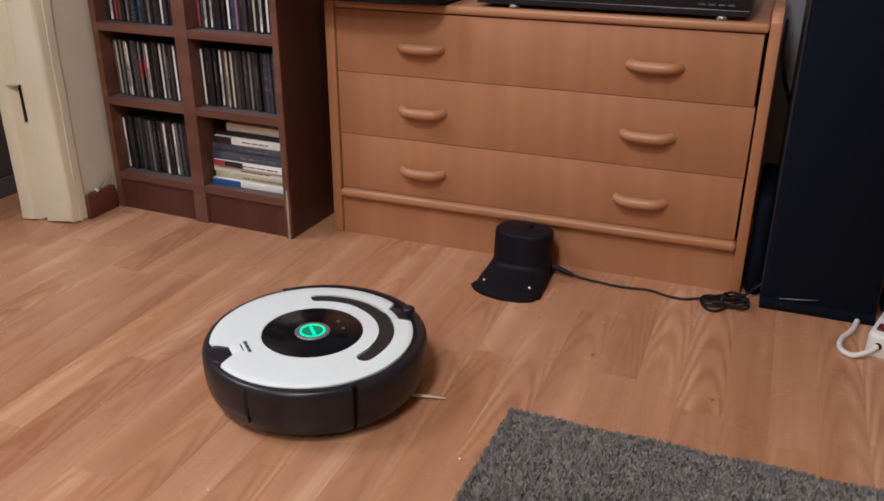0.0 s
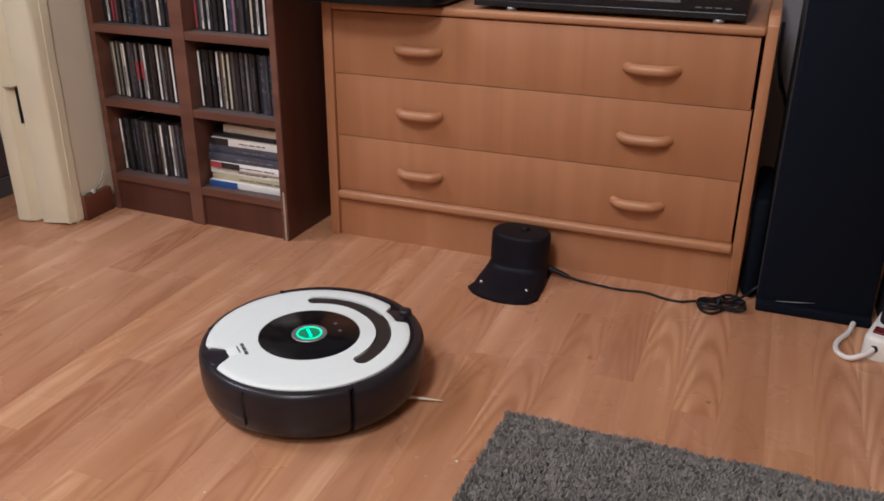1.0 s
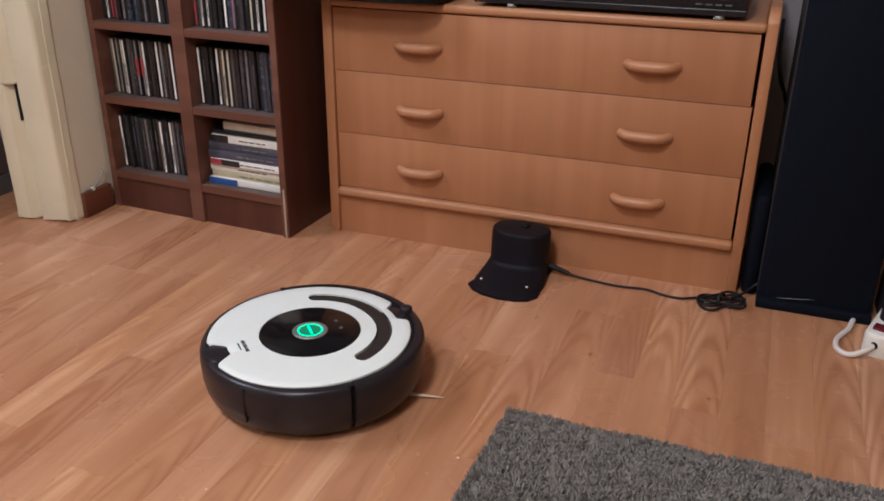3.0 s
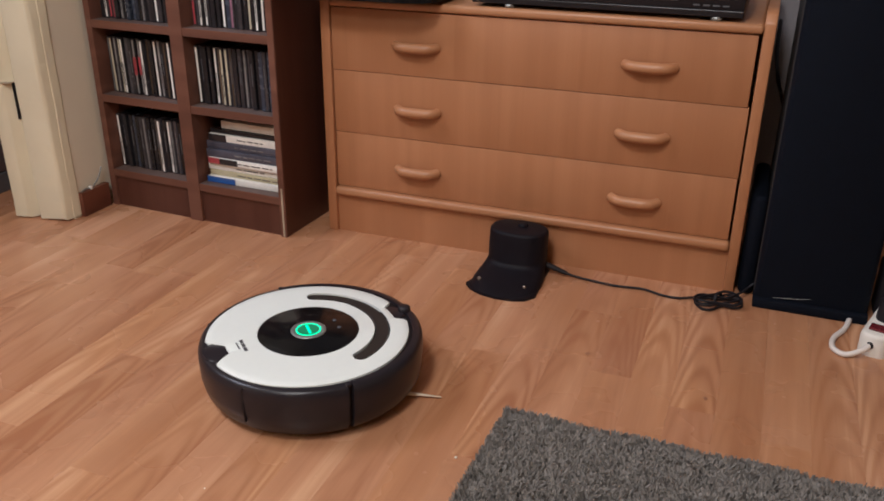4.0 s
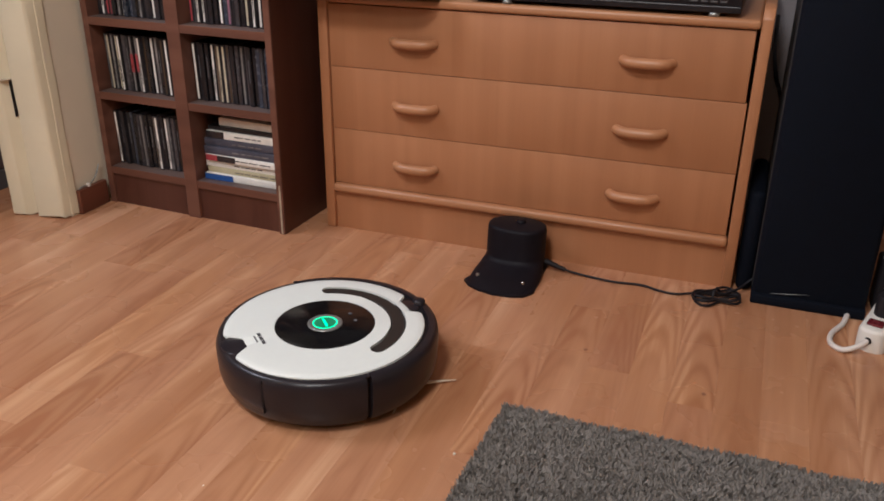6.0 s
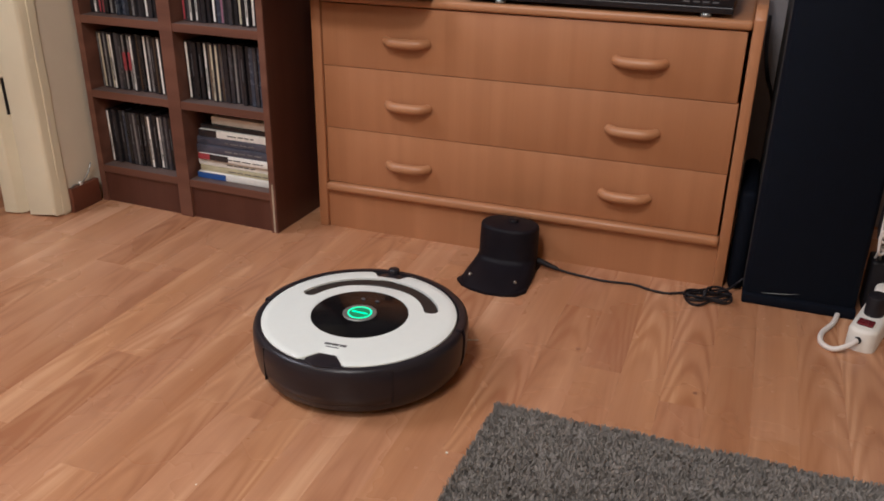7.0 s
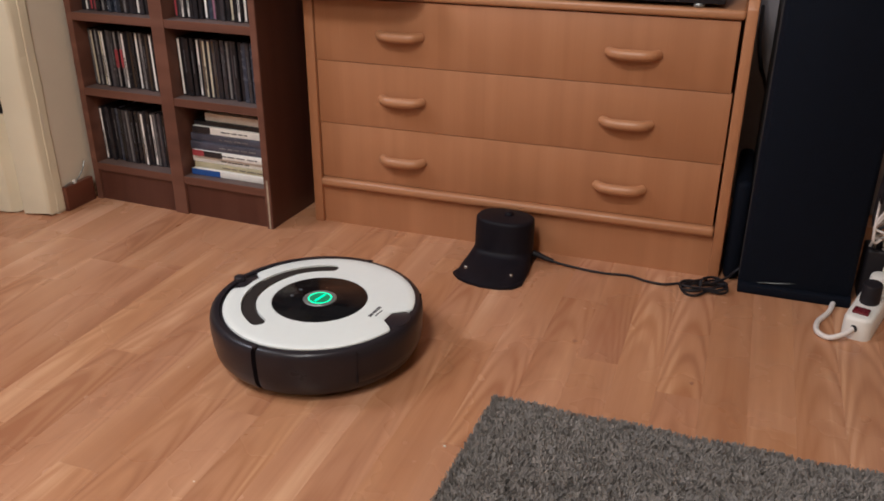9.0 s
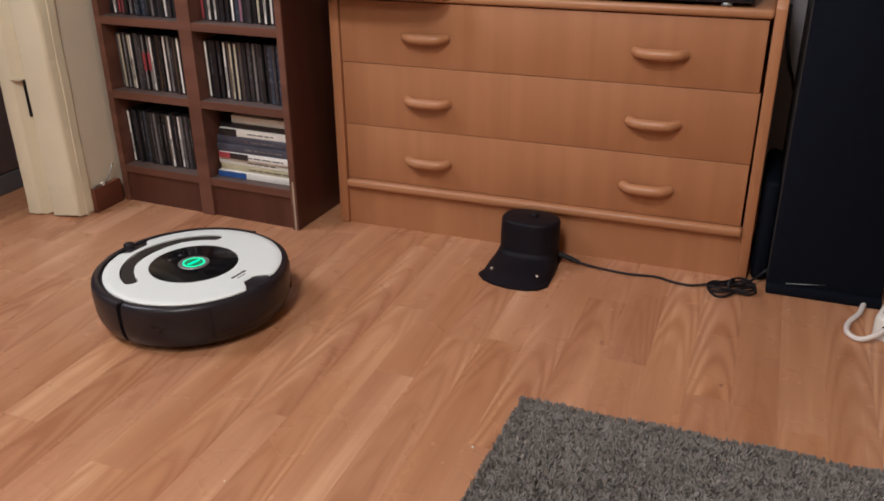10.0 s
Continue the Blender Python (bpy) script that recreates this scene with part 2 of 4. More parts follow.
# ---------------------------------------------------------------- mesh helpers
def part(name, bm, material, parent=None, label="", smooth=None):
    me = bpy.data.meshes.new(name)
    if smooth:
        for f in bm.faces:
            f.smooth = True
        for e in bm.edges:
            if len(e.link_faces) == 2 and e.calc_face_angle(0) > radians(smooth):
                e.smooth = False
    bm.to_mesh(me)
    bm.free()
    for mm in material if isinstance(material, (list, tuple)) else (material,):
        me.materials.append(mm)
    ob = new(name, me)
    if parent is not None:
        ob.parent = parent
    if label:
        ob["label"] = label
    return ob


def thing(name, label, category, place=(0, 0, 0), rz=0.0, group="", kind=""):
    ob = new(name)
    ob.empty_display_size = 0.05
    ob.matrix_world = pose(*place, 0, 0, rz)
    return tagged(ob, label, category, group, kind)


def add_box(bm, x0, x1, y0, y1, z0, z1, bevel=0.0, seg=2):
    r = bmesh.ops.create_cube(bm, size=1.0)
    vs = r["verts"]
    for v in vs:
        v.co = ((x0 + x1) / 2 + v.co.x * (x1 - x0), (y0 + y1) / 2 + v.co.y * (y1 - y0), (z0 + z1) / 2 + v.co.z * (z1 - z0))
    if bevel:
        es = list({e for v in vs for e in v.link_edges})
        bmesh.ops.bevel(bm, geom=es, offset=bevel, segments=seg, profile=0.5, affect="EDGES")


def box(x0, x1, y0, y1, z0, z1, bevel=0.0, seg=2):
    bm = bmesh.new()
    add_box(bm, x0, x1, y0, y1, z0, z1, bevel, seg)
    return bm


def prism(outline, z0, z1, bevel=0.0, seg=2):
    """An upright prism over a counter-clockwise outline of (x, y)."""
    bm = bmesh.new()
    lo = [bm.verts.new((x, y, z0)) for x, y in outline]
    hi = [bm.verts.new((x, y, z1)) for x, y in outline]
    n = len(outline)
    bm.faces.new(lo[::-1])
    top = bm.faces.new(hi)
    for i in range(n):
        bm.faces.new((lo[i], lo[(i + 1) % n], hi[(i + 1) % n], hi[i]))
    if bevel:
        bmesh.ops.bevel(bm, geom=list(top.edges), offset=bevel, segments=seg, profile=0.5, affect="EDGES")
    return bm


def lathe(profile, steps=96, a0=0.0, a1=360.0, caps=False):
    """Revolves (r, z) rows, from bottom to top, about the z axis."""
    bm = bmesh.new()
    full = abs(a1 - a0) > 359.9
    n = steps if full else steps + 1
    rows = []
    for r, z in profile:
        if r < 1e-6:
            rows.append([bm.verts.new((0, 0, z))] * n)
        else:
            rows.append([bm.verts.new((r * math.cos(radians(a0 + (a1 - a0) * i / steps)), r * math.sin(radians(a0 + (a1 - a0) * i / steps)), z)) for i in range(n)])
    for lo, hi in zip(rows, rows[1:]):
        for i in range(steps):
            j = (i + 1) % n
            vs = []
            for v in (lo[i], lo[j], hi[j], hi[i]):
                if v not in vs:
                    vs.append(v)
            if len(vs) > 2:
                bm.faces.new(vs)
    if caps and not full:
        bm.faces.new([row[0] for row in rows if row[0].co.to_2d().length > 1e-6])
        bm.faces.new([row[-1] for row in reversed(rows) if row[0].co.to_2d().length > 1e-6])
    return bm


def spline(points, per=8):
    """Points along a smooth curve through the points given."""
    ps = [Vector(p) for p in points]
    ps = [ps[0] * 2 - ps[1], *ps, ps[-1] * 2 - ps[-2]]
    out = []
    for a, b, c, d in zip(ps, ps[1:], ps[2:], ps[3:]):
        for k in range(per):
            t = k / per
            out.append(0.5 * (2 * b + (c - a) * t + (2 * a - 5 * b + 4 * c - d) * t * t + (3 * b - a - 3 * c + d) * t ** 3))
    return [*out, ps[-2]]


def tube(points, radius, sides=8, flat=1.0):
    """A tube along points, with closed ends; flat scales its height."""
    bm = bmesh.new()
    rings = []
    for i, p in enumerate(points):
        way = (points[min(i + 1, len(points) - 1)] - points[max(i - 1, 0)]).normalized()
        side = way.cross(Vector((0, 0, 1)))
        side = side.normalized() if side.length > 1e-4 else Vector((1, 0, 0))
        up = side.cross(way)
        r = radius(i / (len(points) - 1)) if callable(radius) else radius
        rings.append([bm.verts.new(p + (side * math.cos(a) + up * math.sin(a) * flat) * r) for a in (2 * math.pi * k / sides for k in range(sides))])
    for lo, hi in zip(rings, rings[1:]):
        for k in range(sides):
            bm.faces.new((lo[k], lo[(k + 1) % sides], hi[(k + 1) % sides], hi[k]))
    bm.faces.new(rings[0][::-1])
    bm.faces.new(rings[-1])
    bmesh.ops.recalc_face_normals(bm, faces=bm.faces)
    return bm


# ---------------------------------------------------------------- the room
def structure(name, bm, material, label="", smooth=None):
    return tagged(part(name, bm, material, None, label, smooth), kind="structure")


def build_room():
    structure("ground", box(-3.2, 3.4, -4.2, 1.2, -0.16, -0.012), M_WALLGREY, "concrete slab under the laminate")
    structure("wall_north", box(-0.70, 3.3, 0.46, 0.60, 0, 2.5), M_WALLGREY, "grey painted wall behind the chest of drawers")
    structure("wall_east", box(3.2, 3.34, -4.1, 0.46, 0, 2.5), M_WALL, "cream painted wall")
    structure("wall_south", box(-3.1, 3.34, -4.24, -4.1, 0, 2.5), M_WALL, "cream painted wall")
    structure("wall_west", box(-0.694, -0.569, -0.173, 0.46, 0, 2.5), M_WALL, "cream plaster wall beside the doorway")
    structure("wall_west_far", box(-0.694, -0.569, -4.1, -1.30, 0, 2.5), M_WALL, "cream plaster wall")
    structure("wall_west_lintel", box(-0.694, -0.569, -1.30, -0.173, 2.09, 2.5), M_WALL, "cream plaster wall over the doorway")
    structure("wall_hall_north", box(-3.1, -0.70, 0.46, 0.60, 0, 2.5), M_WALL, "cream hall wall")
    structure("wall_hall_west", box(-3.24, -3.1, -4.1, 0.60, 0, 2.5), M_WALL, "cream hall wall")
    structure("ceiling", box(-3.24, 3.34, -4.24, 0.60, 2.5, 2.6), M_CEIL, "white ceiling")


def build_doorway():
    """The painted door frame at the wall's end: a rebated lining and a casing with a worn foot."""
    lining = [(-0.701, -0.172), (-0.701, -0.215), (-0.682, -0.212), (-0.670, -0.209), (-0.664, -0.200), (-0.652, -0.192), (-0.648, -0.180), (-0.645, -0.190),
              (-0.640, -0.203), (-0.580, -0.196), (-0.574, -0.190), (-0.566, -0.155), (-0.569, -0.150), (-0.569, -0.174)]
    levels = [0.005 + 0.022 * i for i in range(36)] + [1.2, 1.7, 2.08]
    bm = bmesh.new()
    rings = []
    for z in levels:
        ring = []
        for k, (x, y) in enumerate(lining):
            j = noise.noise_vector((x * 14, k * 1.7, z * 9)) * 0.0022 + noise.noise_vector((k * 3.1, 5.0, z * 38)) * 0.0008
            lift = 0.008 * noise.noise((x * 70, y * 70, 2.0)) if z < 0.01 else 0.0
            ring.append(bm.verts.new((x + j.x, y + min(0.0012, j.y), z + lift)))
        rings.append(ring)
    for lo, hi in zip(rings, rings[1:]):
        for k in range(len(lining)):
            q = (k + 1) % len(lining)
            bm.faces.new((lo[k], lo[q], hi[q], hi[k]))
    bm.faces.new(rings[0][::-1])
    bm.faces.new(rings[-1])
    bmesh.ops.recalc_face_normals(bm, faces=bm.faces)
    bmesh.ops.bevel(bm, geom=[e for e in bm.edges if abs(e.verts[0].co.z - e.verts[1].co.z) > 0.015 and e.calc_face_angle(0) > 0.5], offset=0.002, segments=2, profile=0.5, affect="EDGES")
    ob = structure("door_1", bm, M_CREAM, "cream gloss-painted door frame with chipped foot", 40)
    part("strike_plate_slot", box(-0.6540, -0.6515, -0.1980, -0.188, 0.231, 0.313), M_BLACK, ob, "dark narrow strike slot")
    part("crack", box(-0.674, -0.6500, -0.2115, -0.192, 0.3115, 0.3132), M_BARE, ob, "crack in the paint")
    bb = structure("baseboard", box(-0.569, -0.5562, -0.1545, -0.066, 0.0, 0.0565, 0.0012), M_BASEB, "reddish-brown wooden baseboard with scuffed top")
    wire = tagged(part("wire", tube(spline([(-0.561, -0.150, 0.0585), (-0.561, -0.136, 0.0615), (-0.560, -0.122, 0.0595), (-0.560, -0.106, 0.0655), (-0.560, -0.090, 0.080), (-0.562, -0.077, 0.097)]), 0.0016), M_SILVER, None, "", 60),
                  "thin grey wire lying on the baseboard", "wire")
    part("clip", box(-0.564, -0.556, -0.124, -0.117, 0.0566, 0.0646, 0.001), M_STRIP, wire, "white cable clip")


def build_hall():
    cab = thing("hall_cabinet", "dark brown lacquered hall cabinet on a grey plinth", "cabinet", (-0.858, -0.43, 0))
    part("body", box(-0.36, 0.0, 0.0, 0.82, 0.05, 1.1, 0.004), M_DARKHALL, cab)
    part("plinth", box(-0.35, 0.001, 0.005, 0.815, 0.0, 0.048, 0.002), M_GREYHALL, cab, "dark grey plinth")


STRIP = 0.0665
LENGTHS = (0.44, 0.62, 0.80, 0.98)
# ends of strips that can be made out, by the strip's number from the seam at x = 0.925
ENDS = {-5: -0.175, -15: -0.612, -16: -0.83, -8: -0.40, -6: -0.66}


def build_floor():
    floor = structure("floor", box(-3.1, 3.2, -4.1, 0.46, -0.012, -0.0015), M_FLOOR, "reddish beech-look three-strip laminate floor")
    for x, y, r in ((0.646, -0.326, 0.0036), (0.842, -0.390, 0.0032), (0.1028, -0.24, 0.0022)):
        k = part("knot", prism([(r * math.cos(t) * (1 + 0.25 * math.sin(3 * t)), 1.35 * r * math.sin(t)) for t in (2 * math.pi * i / 14 for i in range(14))], 0.0, 0.0003), M_KNOT, floor, "small dark knot in the wood")
        k.location = (x, y, 0.0)
    rng = random.Random(4)
    shared = []
    for length in LENGTHS:
        bm = bmesh.new()
        add_box(bm, 0.00003, STRIP - 0.00003, 0.00003, length - 0.00003, -0.0012, 0.0)
        me = bpy.data.meshes.new("plank")
        bm.to_mesh(me)
        bm.free()
        me.materials.append(M_FLOOR)
        shared.append(me)
    for i in range(-33, 9):
        start = ENDS.get(i, -0.3 - rng.random() * 0.4)
        pieces = []
        y = start
        while y > -1.2:
            k = rng.randrange(4)
            y -= LENGTHS[k]
            pieces.append((y, k))
        y = start
        while y < 0.44:
            k = rng.randrange(4)
            if y + LENGTHS[k] > 0.459:
                k = max(range(4), key=lambda j: LENGTHS[j] * (y + LENGTHS[j] < 0.459))
            if y + LENGTHS[k] > 0.459:
                break
            pieces.append((y, k))
            y += LENGTHS[k]
        for y, k in pieces:
            ob = new("plank", shared[k])
            ob.parent = floor
            ob.location = (0.925 + i * STRIP, y, 0)


# ---------------------------------------------------------------- the chest of drawers and what stands on it
def handle_mesh():
    pts, n = [], 22
    for i in range(n + 1):
        u = -1 + 2 * i / n
        pts.append(Vector((0.0445 * u, -0.0175 * (1 - abs(u) ** 4.5) + 0.002, -0.001 * (1 - u * u))))
    bm = tube(pts, lambda s: 0.0088 + 0.0012 * math.sin(math.pi * s), 12)
    for v in bm.verts:
        v.co.z = v.co.z * 1.02
    return bm


def build_chest():
    chest = thing("chest_of_drawers", "beech-veneered chest of three wide drawers with wooden handles", "chest of drawers")
    for x0, wide in ((-0.006, 0.0215), (0.8385, 0.0195)):
        side = prism([(-0.006, 0.0), (0.40, 0.0), (0.40, 0.527), (0.028, 0.527), (0.008, 0.521), (-0.004, 0.505)], 0, wide)
        side.transform(Matrix(((0, 0, 1, x0), (1, 0, 0, 0), (0, 1, 0, 0), (0, 0, 0, 1))))
        bmesh.ops.recalc_face_normals(side, faces=side.faces)
        bmesh.ops.bevel(side, geom=side.edges[:], offset=0.003, segments=2, profile=0.5, affect="EDGES")
        part("side_panel", side, M_BEECH, chest, smooth=35)
    part("top", box(0.0157, 0.8383, -0.008, 0.39, 0.4866, 0.5030, 0.006, 3), M_BEECH_X, chest, smooth=35)
    part("ledge", box(0.0157, 0.8383, -0.013, 0.02, 0.0868, 0.1056, 0.0070, 3), M_BEECH_X, chest, "rounded wooden ledge", 35)
    part("plinth", box(0.0157, 0.8383, 0.002, 0.018, 0.0, 0.0866), M_BEECH, chest)
    part("back", box(0.0157, 0.8383, 0.384, 0.388, 0.0, 0.4864), M_BEECH, chest)
    part("inner_panel", box(0.0157, 0.8383, 0.20, 0.206, 0.1058, 0.4864), M_BEECH, chest)
    for k, (z0, z1) in enumerate(((0.3596, 0.4842), (0.2281, 0.3587), (0.1066, 0.2273))):
        d = part("drawer", box(0.0178, 0.8348 - (0.0030, 0.0, 0.0008)[k], -0.001 + 0.0008 * k, 0.0165, z0, z1, 0.0012), M_BEECH, chest, smooth=35)
        for x, z in (((0.2035, 0.4183), (0.6565, 0.4183)), ((0.2060, 0.2899), (0.6557, 0.2899)), ((0.2060, 0.1622), (0.6542, 0.1622)))[k]:
            h = part("handle", handle_mesh(), M_BEECH_X, d, "rounded solid wood handle", 60)
            h.location = (x, -0.002, z)


def build_top_things():
    tv = thing("television_stand", "glossy black oval television foot overhanging the chest", "tv stand", (0.112, 0.054, 0.5034))
    oval = [(0.150 * math.copysign(abs(math.cos(a)) ** 0.42, math.cos(a)), 0.128 * math.copysign(abs(math.sin(a)) ** 0.42, math.sin(a))) for a in (2 * math.pi * i / 56 for i in range(56))]
    part("foot", prism(oval, 0.006, 0.024, 0.006, 3), M_GLOSS, tv, smooth=40)
    part("pad", prism([(x * 0.7, y * 0.5 + 0.02) for x, y in oval], 0.0, 0.006), M_RUBBER, tv)
    part("neck", box(-0.03, 0.03, 0.03, 0.06, 0.024, 0.16, 0.006), M_GLOSS, tv)
    rec = thing("media_player", "black media player on small silver feet", "media player", (0.3625, 0.002, 0.5034))
    part("case", box(-0.045, 0.44, 0.0, 0.26, 0.007, 0.062, 0.002), M_BLACK, rec, smooth=35)
    part("display", box(0.215, 0.33, -0.0015, 0.01, 0.030, 0.052, 0.001), M_PANEL, rec, "smoky grey display window")
    part("front_lip", box(-0.045, 0.44, -0.004, 0.004, 0.007, 0.018, 0.0015), M_BLACK, rec)
    for x in (0.355, 0.372, 0.388, 0.404):
        part("print_bar", box(x, x + 0.011, -0.0006, 0.002, 0.0235, 0.0262), M_PANEL, rec, "small grey lettering")
    for x, y in ((0.026, 0.012), (0.396, 0.012), (0.026, 0.23), (0.396, 0.23)):
        f = part("foot", lathe([(0.0, 0.0), (0.009, 0.0), (0.010, 0.002), (0.010, 0.007), (0.0, 0.007)], 24), M_SILVER, rec, "silver foot", 40)
        f.location = (x, y - 0.006 if y < 0.1 else y, 0)


# ---------------------------------------------------------------- the shelf with discs
SX0, SX1, SMID, SFRONT, SBACK = -0.5552, -0.0665, -0.3099, -0.0736, 0.111
SHELVES = (0.0905, 0.2674, 0.4321, 0.597, 0.762)
# the whole shelf stands slightly askew against the wall
ASKEW = Matrix.Translation((-0.3, SFRONT, 0)) @ pose(0, 0, 0, 0, 0, -2.65) @ Matrix.Translation((0.3, -SFRONT, 0))


def build_shelf():
    sh = thing("disc_shelf", "dark reddish-brown disc shelf with two columns of compartments", "shelf")
    sh.matrix_world = ASKEW
    part("side_panel", box(SX0, SX0 + 0.016, SFRONT, SBACK, 0, 0.79, 0.0012), M_MAHOG_EDGE, sh)
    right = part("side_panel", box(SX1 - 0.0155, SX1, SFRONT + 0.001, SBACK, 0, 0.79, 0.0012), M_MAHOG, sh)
    part("edging", box(SX1 - 0.0152, SX1 - 0.001, SFRONT - 0.0012, SFRONT + 0.0012, 0.0, 0.79), M_MAHOG_EDGE, right, "brown edge band")
    part("bare_edge", prism([(SX1 - 0.0092, SFRONT - 0.0018), (SX1 - 0.0050, SFRONT - 0.0018), (SX1 - 0.0050, SFRONT - 0.0011), (SX1 - 0.0092, SFRONT - 0.0011)], 0.001, 0.112), M_BARE, right, "worn bare edge where the band is gone")
    part("divider", box(SMID - 0.0168, SMID + 0.0168, SFRONT - 0.001, SBACK - 0.004, 0, 0.79, 0.0012), M_MAHOG_EDGE, sh)
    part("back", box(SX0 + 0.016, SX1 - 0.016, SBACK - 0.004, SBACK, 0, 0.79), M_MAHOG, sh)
    for a, b in ((SX0 + 0.016, SMID - 0.0169), (SMID + 0.0169, SX1 - 0.0157)):
        for z in SHELVES:
            s = part("shelf_board", box(a, b, SFRONT + 0.002, SBACK - 0.004, z - 0.0172, z, 0.001), M_MAHOG_BOARD, sh)
            part("edge_band", box(a, b, SFRONT + 0.0004, SFRONT + 0.0019, z - 0.0170, z - 0.0002), M_MAHOG_EDGE, s, "brown edge band")
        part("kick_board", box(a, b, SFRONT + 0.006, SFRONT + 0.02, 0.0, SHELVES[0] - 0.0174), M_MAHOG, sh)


KINDS = {"w": "white", "c": "cream", "g": "grey", "d": "dark", "k": "black", "b": "dark blue", "r": "red", "n": "brown", "p": "pink"}


def build_discs():
    rng = random.Random(11)
    mesh = {}
    for key, m in M_CD.items():
        bm = box(0.0, 0.0098, 0.0, 0.142, 0.0, 0.125, 0.0007, 1)
        bm.faces.ensure_lookup_table()
        mesh[key] = bpy.data.meshes.new("disc_case")
        bm.to_mesh(mesh[key])
        bm.free()
        mesh[key].materials.append(m if key in "dkb" else M_CD["d"])
    insert = {}
    for key, m in M_CD.items():
        bm = box(0.0028, 0.0073, -0.0005, 0.001, 0.003, 0.122)
        insert[key] = bpy.data.meshes.new("spine_insert")
        bm.to_mesh(insert[key])
        bm.free()
        insert[key].materials.append(m)
    bar = bpy.data.meshes.new("spine_print")
    bm = box(0.0042, 0.0058, -0.0007, 0.001, 0.05, 0.098)
    bm.to_mesh(bar)
    bm.free()
    bar.materials.append(M_PANEL)
    dark = bpy.data.meshes.new("spine_print")
    bm = box(0.0040, 0.0060, -0.0007, 0.001, 0.02, 0.07)
    bm.to_mesh(dark)
    bm.free()
    dark.materials.append(M_MARK)
    red = bpy.data.meshes.new("spine_print")
    bm = box(0.0005, 0.0093, -0.0008, 0.001, 0.045, 0.085)
    bm.to_mesh(red)
    bm.free()
    red.materials.append(M_CD["r"])
    # spines from the doorway side, row by row: (x of first, shelf, string)
    rows = ((-0.5365, 2, "dwrrkgwbbbkgdkwddkb", 1.0), (-0.2905, 2, "rdwwkkkwbpkdkckwwnd", 1.0),
            (-0.5365, 1, "gcgcwddRRwnkwgknwkk", 2.0), (-0.2905, 1, "wkkkwnccnkdgdkkbdbd", 2.0),
            (-0.5365, 0, "wkkkbkdgkknwkwgdkkk", 2.5))
    for x, level, text, lean in rows:
        for n, ch in enumerate(text):
            key = "g" if ch == "R" else ch
            ob = new("disc_case", mesh[key])
            tilt = -lean * 0.4 + rng.uniform(-0.35, 0.35)
            ob.matrix_world = ASKEW @ pose(x + n * 0.01085, -0.043 + rng.uniform(-0.004, 0.006), SHELVES[level] + 0.0005 + abs(math.sin(radians(tilt))) * 0.0098, 0, tilt, rng.uniform(-0.8, 0.8))
            ob.scale = (rng.uniform(0.86, 1.02), 1, rng.uniform(0.985, 1.0))
            tagged(ob, "plastic disc case with a %s spine standing in a shelf" % KINDS[key], "disc case", "disc cases on the shelf")
            if key not in "dkb":
                new("spine_insert", insert[key]).parent = ob
            if ch == "R" or rng.random() < 0.6:
                p = new("spine_print", red if ch == "R" else (bar if key in "dkbnr" else dark))
                p.parent = ob
    # a lying stack in the last compartment
    z = SHELVES[0] + 0.0004
    stack = (("w", 0.192, 0.0147, 1.5), ("y", 0.188, 0.0125, -1.0), ("w", 0.19, 0.0147, 0.5), ("w", 0.188, 0.0147, -0.5), ("s", 0.19, 0.0180, 1.0), ("s", 0.19, 0.0160, 0.0), ("w", 0.188, 0.0165, 1.0), ("k", 0.185, 0.0095, 0), ("w", 0.158, 0.0175, -2.0))
    for n, (key, wide, h, turn) in enumerate(stack):
        x1 = -0.0925 - 0.002 * (n % 3)
        m = {"w": M_CD["w"], "y": M_DVDYELL, "s": M_DVDSLATE, "k": M_CD["k"], "g": M_CD["g"]}[key]
        ob = tagged(part("film_case", box(-wide, 0.0, 0.0, 0.135, 0.0, h, 0.0012), m, None, "", 40),
                    "film case lying in a stack, %s spine" % {"w": "white", "y": "yellowish", "s": "slate blue", "k": "black", "g": "grey"}[key], "film case", "stack of film cases")
        ob.matrix_world = ASKEW @ pose(x1, -0.049 + 0.004 * ((n * 7) % 3) + (0.012 if n > 5 else 0), z, 0, 0, turn * 0.6)
        z += h + 0.0004
        if n == 0:
            part("cover_patch", box(-wide - 0.0004, -0.118, -0.0006, 0.03, 0.0008, h - 0.0008), M_DVDBLUE, ob, "blue end of the spine")
        if n == 6:
            part("cover_patch", box(-wide - 0.0004, -0.142, -0.0006, 0.03, 0.0006, h - 0.0006), M_CD["k"], ob, "black end of the spine")
        if n == 3:
            part("cover_patch", box(-wide - 0.0004, -wide + 0.03, -0.0006, 0.02, 0.0008, h - 0.0008), M_CD["r"], ob, "red end of the spine")
            part("cover_patch", box(-wide + 0.03, -0.11, -0.0006, 0.02, 0.0008, h - 0.0008), M_CD["k"], ob, "black field on the spine")
        if n in (1, 2, 3, 4, 5, 6):
            a = -wide + 0.075
            for j in range(5):
                wide_bar = rng.uniform(0.004, 0.022)
                part("print_bar", box(a, min(a + wide_bar, -0.006), -0.0008, 0.002, h * 0.42, h * 0.56), M_MARK if key != "s" else M_CD["g"], ob, "small lettering")
                a += wide_bar + rng.uniform(0.002, 0.006)


